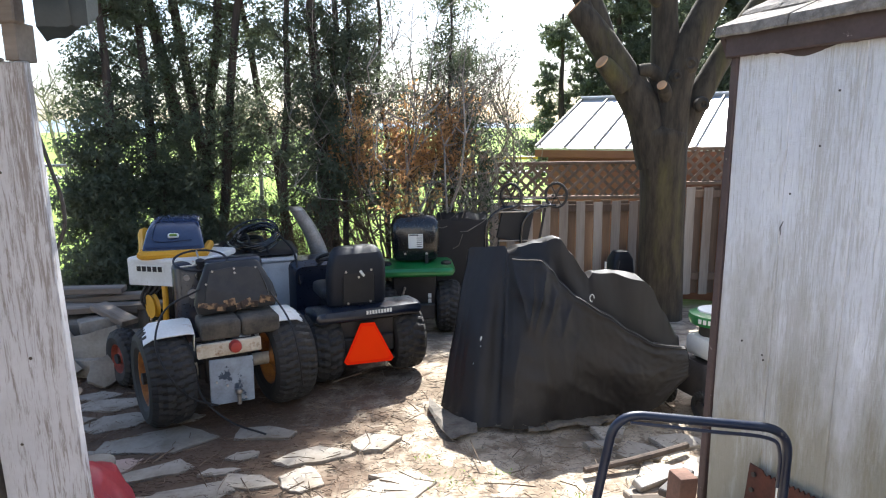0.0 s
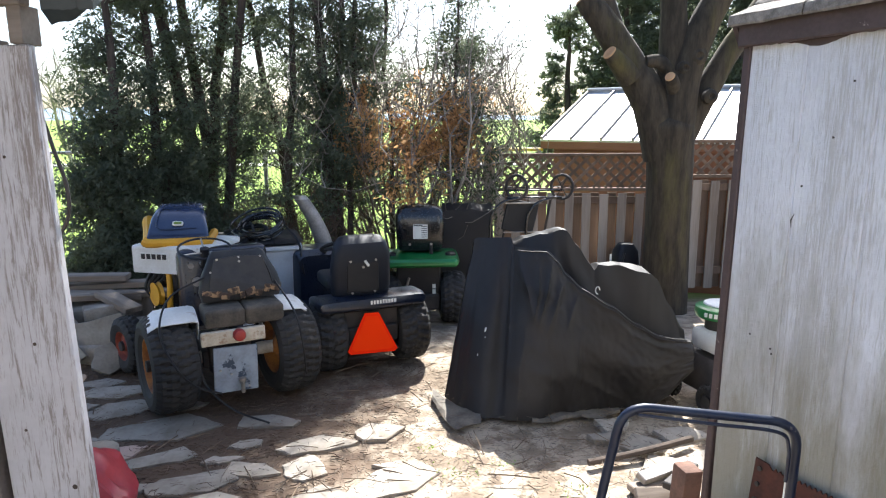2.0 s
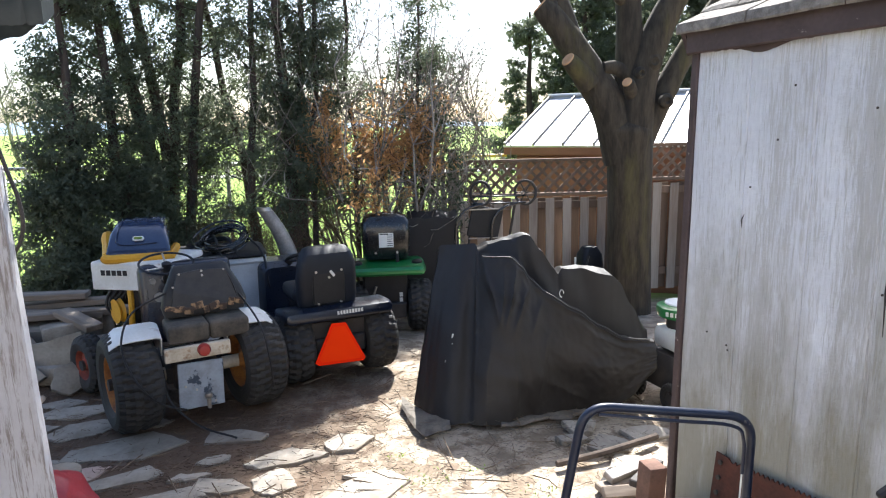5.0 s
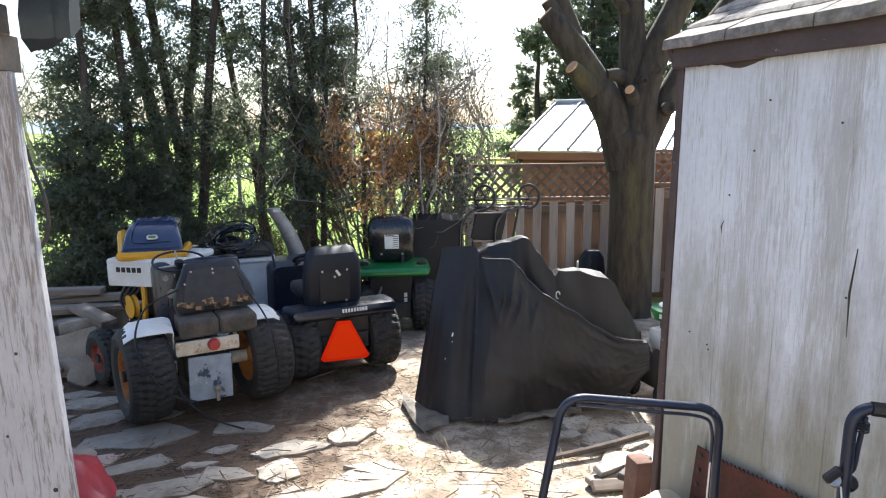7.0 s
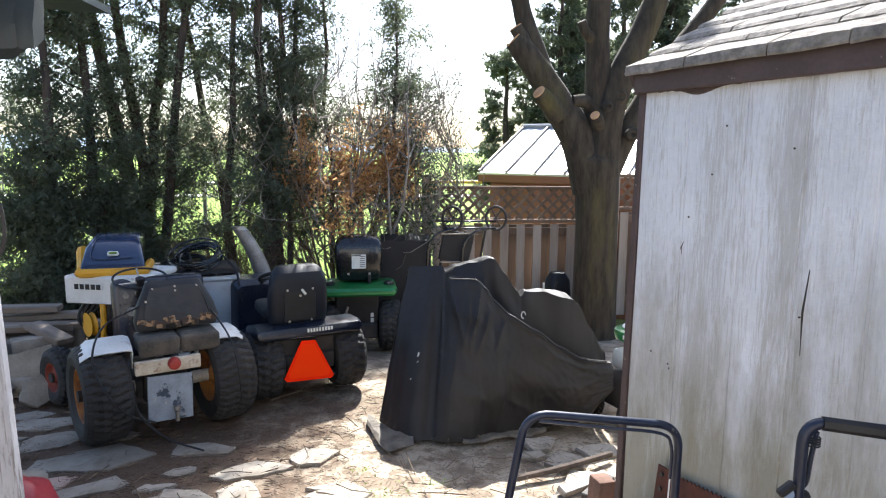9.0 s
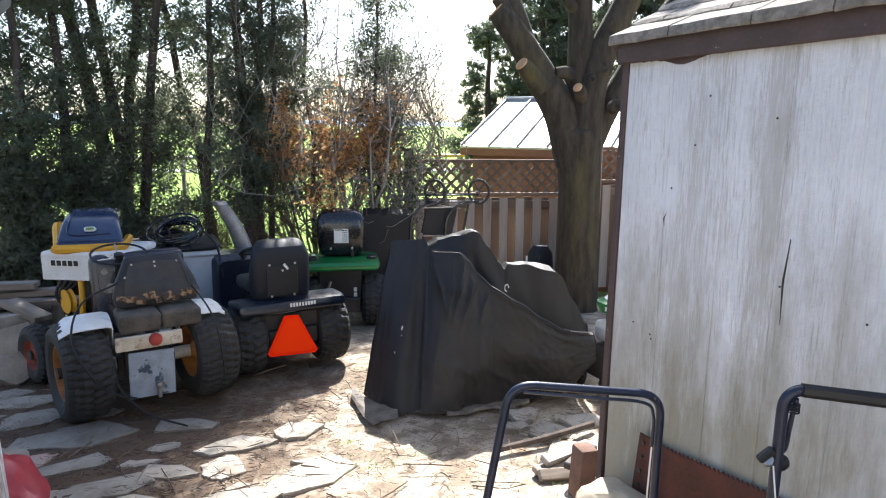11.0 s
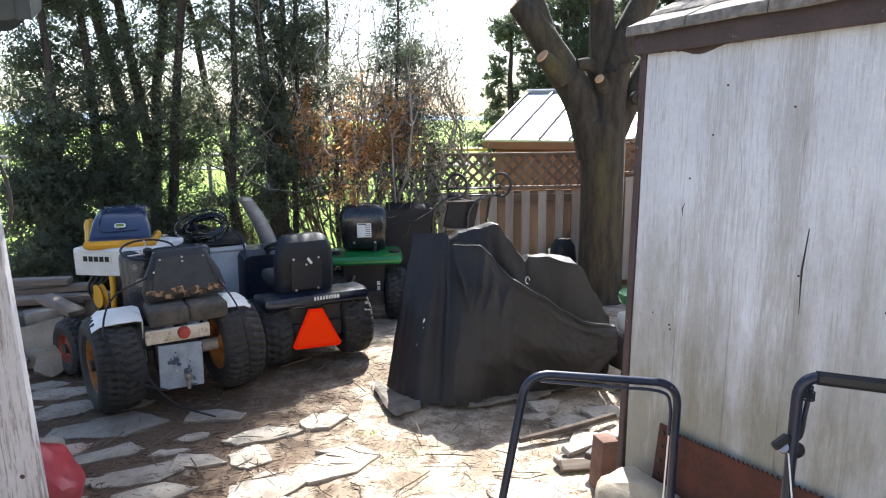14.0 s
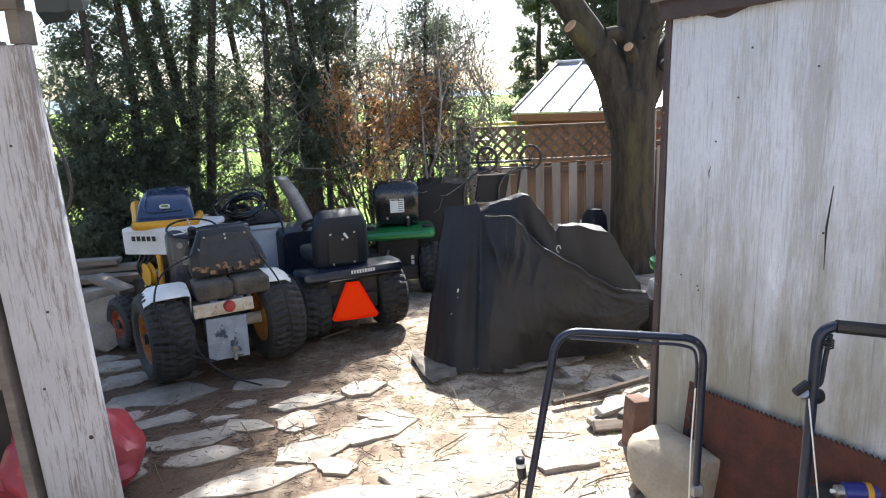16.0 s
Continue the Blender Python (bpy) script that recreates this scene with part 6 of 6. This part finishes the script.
for i, (x, y, a, b, w) in enumerate(((0.97, 3.52, 0.12, 0.1, 10), (1.05, 3.28, 0.16, 0.11, 30), (1.12, 3.03, 0.15, 0.1, -20), (1.32, 3.4, 0.16, 0.1, 5), (1.3, 3.12, 0.14, 0.09, 40), (0.87, 3.36, 0.09, 0.06, 0))):
    slab(x, y, a, b, w, 440 + i, lift=0.01, n=5, tilt=2, label="pale broken slab beside the shed")
rng = np.random.default_rng(77)
taken = [(s[0], s[1], max(s[2], s[3])) for s in SLABS] + [(-1.76, 3.18, 0.15), (-0.4, 3.45, 0.16), (0.19, 2.44, 0.36), (0.66, 2.56, 0.22), (-0.33, 2.27, 0.3)]
count = 0
for k in range(900):
    x, y = rng.uniform(-2.6, -0.1), rng.uniform(2.0, 4.2)
    r = rng.uniform(0.04, 0.17)
    if x > -0.9 and y > 3.55 or count >= 34:
        continue
    if all(math.hypot(x - a, (y - b) * 1.6) > r * 0.8 + c * 0.72 for a, b, c in taken):
        slab(x, y, r, r * 0.55, rng.uniform(-20, 50), 500 + k, n=4 + k % 3, label="small broken flagstone set in earth")
        taken.append((x, y, r))
        count += 1


def twigs(name, n, region, lmin, lmax, r, material, seed, label, between=False):
    rng = np.random.default_rng(seed)
    vs, fs = [], []
    for k in range(n):
        x, y = rng.uniform(*region[:2]), rng.uniform(*region[2:])
        if noise.noise((x * 1.3, y * 1.3, seed)) < rng.uniform(-0.5, 0.25):
            continue
        if between and (x > rng.uniform(-1.5, 0.0) or any(math.hypot(x - p, (y - q) * 1.7) < s * 0.92 for p, q, s in taken)):
            continue
        a, ln, rr = rng.uniform(0, math.pi), rng.uniform(lmin, lmax), r * rng.uniform(0.5, 1.3)
        bend = rng.normal(0, 0.3)
        z = gz(x, y) + rr + 0.004 + 0.03 * (rng.uniform() < 0.35 and not between)
        d, w = np.array((math.cos(a), math.sin(a), rng.normal(0, 0.04))), np.array((-math.sin(a), math.cos(a), 0))
        b = len(vs)
        for f in (-0.5, 0.0, 0.5):
            c = np.array((x, y, z)) + d * ln * f + w * bend * ln * (0.25 - f * f)
            vs += [tuple(c + w * rr), tuple(c + np.array((0, 0, rr * 1.5))), tuple(c - w * rr)]
        for s in (0, 3):
            fs += [(b + s, b + s + 1, b + s + 4, b + s + 3), (b + s + 1, b + s + 2, b + s + 5, b + s + 4)]
    me = bpy.data.meshes.new(name)
    me.from_pydata(vs, [], fs)
    return tagged(link_mesh(name, me, M[material]), label, "twigs", kind="stuff")


twigs("dry_twigs", 6500, (-2.8, 1.6, 1.8, 5.2), 0.015, 0.08, 0.0012, "twig", 3, "fine dry twigs and straw strewn on the earth")
twigs("needle_litter", 24000, (-2.9, 0.3, 1.8, 4.6), 0.012, 0.05, 0.0016, "litter", 14, "dark brown needle litter between the flagstones", True)
twigs("fallen_sticks", 330, (-2.6, 1.4, 2.0, 4.8), 0.08, 0.26, 0.0028, "twig", 5, "thin fallen sticks on the yard")
twigs("straw", 5000, (-1.2, 1.5, 2.2, 4.6), 0.015, 0.05, 0.0012, "hem", 9, "pale straw bits scattered over the dirt")
cents = []
rng = np.random.default_rng(8)
for x, y, s in ((0.05, 3.0, 0.1), (0.62, 2.85, 0.08), (0.75, 2.3, 0.05), (0.3, 3.1, 0.06), (-0.1, 3.25, 0.05), (0.95, 2.75, 0.07)):
    m = int(420 * s)
    cents.append(np.column_stack([rng.normal(x, s * 0.7, m), rng.normal(y, s * 0.5, m), rng.uniform(0.003, 0.02, m)]))
tagged(leaves("grass_tufts", np.concatenate(cents), 0.009, M["weed"], None, 4), "sparse fresh grass tufts in the dirt", "grass", kind="stuff")


# ---- heap of stone and planks behind the old tractor ----
def heap():
    random.seed(21)
    for i, (x, y, z, sx, sy, sz, w, tilt) in enumerate((
            (-2.72, 4.75, 0.0, 0.5, 0.34, 0.2, 20, 0), (-2.9, 4.95, 0.2, 0.55, 0.35, 0.16, 8, 3), (-2.66, 4.9, 0.2, 0.3, 0.3, 0.17, 35, -6), (-2.55, 4.55, 0.0, 0.3, 0.2, 0.14, -10, 0),
            (-3.2, 5.0, 0.0, 0.5, 0.4, 0.22, 12, 0), (-3.3, 5.1, 0.22, 0.45, 0.35, 0.2, 3, -4), (-2.5, 4.95, 0.0, 0.3, 0.25, 0.22, 22, 0), (-2.75, 5.25, 0.0, 0.5, 0.3, 0.4, 10, 0), (-3.0, 4.55, 0.0, 0.4, 0.25, 0.12, 30, 0))):
        ob = part("stone_block", boxed((0, 0, sz / 2), (sx, sy, sz), pose(0, 0, 0, tilt, tilt * 0.5, 0), 0.018, 2), M["block"], smooth=True)
        ob.matrix_world = pose(x, y, gz(x, y) + z, 0, 0, w)
        tagged(ob, "rough grey stone block in a garden heap", "stone", "stone heap")
    for i, (x, y, z, ln, w, tilt) in enumerate(((-2.9, 5.05, 0.42, 0.9, 12, 4), (-2.95, 5.2, 0.47, 1.0, 6, -2), (-2.6, 5.1, 0.42, 0.7, 22, 3), (-2.85, 4.95, 0.42, 0.6, 35, 6), (-2.55, 4.9, 0.39, 0.4, -30, 12), (-3.05, 5.15, 0.55, 0.9, 8, 1))):
        ob = part("plank", boxed((0, 0, 0), (ln, 0.14, 0.045), None, 0.005), M["plank"])
        ob.matrix_world = pose(x, y, gz(x, y) + z, 0, tilt, w)
        tagged(ob, "weathered plank lying on the stone heap", "plank", "planks on the heap")
    for i, (x, y, w, lean, s) in enumerate(((-2.55, 4.56, 8, 76, 0.29), (-3.0, 4.6, 4, 74, 0.28), (-2.72, 4.4, 20, 64, 0.15), (-2.36, 4.34, 28, 58, 0.15), (-2.9, 4.36, 12, 60, 0.13))):
        ob = slab(x, y, s, s * 0.8, w, 600 + i, th=0.045, n=5, label="flat stone leaning on the heap")
        ob.matrix_world = pose(x, y, s * 0.62, lean, 0, w)


heap()


# ---- clutter by the shed ----
def shed_clutter():
    st = part("fallen_stick", tubed([(0.72, 3.06, 0.03), (1.0, 3.14, 0.045), (1.32, 3.28, 0.05)], 0.018, 8, 4), M["bark"], smooth=True)
    tagged(st, "dark wooden pole lying on broken slabs", "stick")
    for i, (x, y, z, ln, w, mt) in enumerate(((1.02, 2.86, 0.03, 0.34, 20, "plank"), (1.06, 2.92, 0.07, 0.36, 34, "alu"), (1.0, 2.78, 0.03, 0.26, 8, "plank"), (1.1, 2.82, 0.1, 0.3, 50, "iron"), (0.94, 2.9, 0.02, 0.2, 60, "iron"))):
        ob = part("scrap_offcut", boxed((0, 0, 0), (ln, 0.06, 0.035), pose(0, 0, 0, 20 * (i % 3), 4, 0), 0.005), M[mt])
        ob.matrix_world = pose(x, y, z, 0, 0, w)
        tagged(ob, "offcut of scrap lying beside the shed", "scrap", "scrap beside the shed")
    br = part("brick_post", boxed((0, 0, 0.13), (0.09, 0.1, 0.26), pose(0, 0, 0, 0, 3, 0), 0.012, 2), M["brick"], smooth=True)
    br.matrix_world = pose(1.045, 2.62, 0, 0, 0, 14)
    tagged(br, "reddish-brown brick standing at shed corner", "brick")
    # rounded boulder
    bm = bmesh.new()
    bmesh.ops.create_icosphere(bm, subdivisions=4, radius=1)
    for v in bm.verts:
        k = 1 + 0.22 * noise.noise(v.co * 1.4 + Vector((4, 1, 0))) + 0.07 * noise.noise(v.co * 3.5) + 0.03 * noise.noise(v.co * 9)
        v.co = Vector((math.copysign(abs(v.co.x) ** 0.8, v.co.x) * 0.23, math.copysign(abs(v.co.y) ** 0.8, v.co.y) * 0.11, math.copysign(abs(v.co.z) ** 0.7, v.co.z) * 0.165)) * k
    rb = np.random.default_rng(41)
    for k in range(9):
        nrm = Vector(rb.normal(0, 1, 3) * (1, 1.4, 0.8)).normalized()
        far = max(v.co.dot(nrm) for v in bm.verts) * rb.uniform(0.72, 0.88)
        for v in bm.verts:
            over = v.co.dot(nrm) - far
            if over > 0:
                v.co -= nrm * over * 0.92
    bo = part("boulder", bm, M["boulder"], smooth=True)
    bo.matrix_world = pose(1.06, 2.17, 0.13, -12, 4, -62)
    tagged(bo, "tan sandstone boulder against the shed wall", "boulder")
    slab(1.4, 2.2, 0.2, 0.12, 40, 470, "boulder", th=0.05, label="flat tan stone behind the boulder")
    # rusty toothed sheet leaning on the wall
    m = SHED @ pose(0.24, -0.1, 0.0, -6, 0, 0)
    up = []
    n = 170
    for i in range(n + 1):
        u = 1.7 * i / n
        z = 0.51 if u < 0.07 else 0.5 + 0.11 * (u - 0.07)
        up.append((u, z + (0.006 if i % 2 else -0.006) * (u > 0.07)))
    bm = bmesh.new()
    rings = [[Vector((u, -0.003, 0.0)), Vector((u, -0.003, z)), Vector((u, 0.003, z)), Vector((u, 0.003, 0.0))] for u, z in up]
    loft(bm, rings)
    sw = part("rusty_blade", bm, M["rust"])
    sw.matrix_world = m
    tagged(sw, "wide rusty toothed steel sheet leaning on shed", "steel sheet")
    for i in range(7):
        part("rivet", lathe(bmesh.new(), [(0.01, -0.008), (0.008, 0.0)], 8, pose(0.03, -0.004, 0.12 + i * 0.06, 0, 0, 90)), M["iron"], sw)


shed_clutter()


# ---- mower handles ----
def handle(name, pts, r, m, label, extras):
    h = thing(name, m, label, "mower")
    part("handlebar", tubed(pts, r, 12), M["tube_blue"], h, "navy painted steel tube", True)
    for nm, q, rr, mt in extras:
        part(nm, tubed(q, rr, 7, 5 if len(q) > 2 else 0), M[mt], h, smooth=True)
    return h


def bend(a, b, c, d, r):
    """A U of tube from a up to b, across to c and down to d, with rounded corners."""
    a, b, c, d = (Vector(p) for p in (a, b, c, d))
    out = [a]
    for p, q, s in ((a, b, c), (b, c, d)):
        u, w = (p - q).normalized() * r, (s - q).normalized() * r
        for k in range(9):
            t = k / 8
            out.append((q + u) * (1 - t) ** 2 + q * 2 * t * (1 - t) + (q + w) * t * t)
    return out + [d]


def build_mowers():
    f = handle("push_mower", bend((0.3, 1.62, 0.02), (0.465, 1.6, 1.01), (0.925, 1.6, 0.96), (0.93, 1.63, 0.02), 0.075), 0.0125, pose(0, 0, 0), "navy push mower with handle folded upright",
               (("control_bar", [(0.5, 1.585, 0.99), (0.7, 1.58, 0.967), (0.86, 1.583, 0.945), (0.896, 1.585, 0.9), (0.9, 1.59, 0.8)], 0.005, "tube_blue"),
                ("cable", [(0.9, 1.59, 0.82), (0.89, 1.58, 0.6), (0.9, 1.6, 0.4)], 0.0025, "ivory"), ("cable", [(0.345, 1.63, 0.5), (0.33, 1.64, 0.3), (0.31, 1.63, 0.1)], 0.004, "black")))
    part("cable_clip", boxed((0.93, 1.617, 0.42), (0.04, 0.04, 0.04), None, 0.006), M["galv"], f)
    part("end_grip", tubed([(0.345, 1.63, 0.56), (0.352, 1.63, 0.49)], 0.016, 10), M["black"], f, "black switch grip", True)
    part("grip_band", tubed([(0.347, 1.628, 0.545), (0.348, 1.628, 0.532)], 0.0168, 10), M["ivory"], f)
    g = handle("push_mower", bend((1.05, 1.23, 0.02), (1.035, 1.2, 1.145), (1.6, 1.08, 1.1), (1.62, 1.12, 0.02), 0.06), 0.0135, pose(0, 0, 0), "dark push mower with cable bracket on handle",
               (("control_bar", [(1.06, 1.19, 1.12), (1.058, 1.2, 1.05), (1.062, 1.215, 0.98), (1.045, 1.22, 0.965)], 0.006, "tube_blue"), ("cable", [(1.02, 1.19, 0.95), (1.08, 1.19, 0.6)], 0.002, "ivory"),
                ("grip", [(1.07, 1.188, 1.142), (1.3, 1.125, 1.125), (1.55, 1.06, 1.105)], 0.017, "black")))
    part("bracket", boxed((1.005, 1.2, 0.975), (0.045, 0.02, 0.022), pose(0, 0, 0, 0, -38, 0), 0.005), M["black"], g, "black cable bracket")
    part("knob", lathe(bmesh.new(), [(0.02, -0.012), (0.022, 0), (0.015, 0.014)], 10, pose(1.055, 1.215, 0.945)), M["black"], g, smooth=True)
    part("wing_nut", lathe(bmesh.new(), [(0.014, -0.01), (0.014, 0.01)], 10, pose(1.01, 1.2, 0.96, 0, 40, 60)), M["silver"], g)
    for k in range(4):
        part("grip_rib", tube(bmesh.new(), [Vector((1.056, 1.192, 1.105 - 0.006 * k)) + Vector((0.013 * math.cos(a), 0.013 * math.sin(a), 0)) for a in np.linspace(0, 6.3, 14)], 0.0022, 5), M["black"], g)


build_mowers()


# ---- red bag and spray can ----
def build_bag():
    bm = bmesh.new()
    bmesh.ops.create_icosphere(bm, subdivisions=4, radius=1)
    for v in bm.verts:
        k = 1 + 0.18 * noise.noise(v.co * 2.2) + 0.07 * noise.noise(v.co * 6)
        v.co = Vector((v.co.x * 0.3, v.co.y * 0.26, v.co.z * 0.19 + (0.05 if v.co.z > 0.5 else 0))) * k
        v.co.z = max(v.co.z, -0.16)
    b = part("plastic_bag", bm, M["bag"], smooth=True)
    b.matrix_world = pose(-1.62, 2.46, 0.15)
    tagged(b, "crumpled red plastic bag behind the post", "bag")
    tb = thing("box_crate", pose(-1.98, 2.75, 0, 0, 0, 10), "dark crate beneath the lean-to", "crate")
    part("body", boxed((0, 0, 0.25), (0.5, 0.4, 0.5), None, 0.01), M["iron"], tb)
    part("lid", boxed((0, 0, 0.51), (0.54, 0.44, 0.03), None, 0.008), M["plank"], tb)
    pot = part("flower_pot", lathe(bmesh.new(), [(0.07, 0.0), (0.09, 0.16), (0.1, 0.165), (0.1, 0.2), (0.085, 0.2)], 20, pose(0, 0, 0, 0, -90, 0)), M["block"], smooth=True)
    pot.matrix_world = pose(-1.66, 2.86, 0)
    tagged(pot, "grey weathered pot behind the white board", "pot")
    c = thing("spray_can", pose(1.345, 1.5, 0.465, 0, 90, -8), "blue spray can lying by the shed", "spray can")
    bm = lathe(bmesh.new(), [(0.02, 0.0), (0.029, 0.004), (0.029, 0.15), (0.02, 0.162)], 20, pose(0, 0, 0, 0, -90, 0))
    part("body", bm, M["can"], c, "", True)
    part("cap", lathe(bmesh.new(), [(0.018, -0.022), (0.02, -0.02), (0.02, 0.0)], 18, pose(0, 0, 0, 0, -90, 0)), M["silver"], c, "", True)
    part("nozzle", lathe(bmesh.new(), [(0.007, -0.035), (0.007, -0.02)], 10, pose(0, 0, 0, 0, -90, 0)), M["ivory"], c)
    part("label_band", lathe(bmesh.new(), [(0.0293, 0.064), (0.0297, 0.066), (0.0297, 0.08), (0.0293, 0.082)], 20, pose(0, 0, 0, 0, -90, 0)), M["yellow"], c)
    sb = thing("mower_deck", pose(1.37, 1.47, 0), "dark mower body standing against the shed", "mower")
    part("body", boxed((0, 0, 0.217), (0.16, 0.3, 0.434), pose(0, 0, 0, 0, 0, 20), 0.03, 2), M["iron"], sb, "", True)


build_bag()
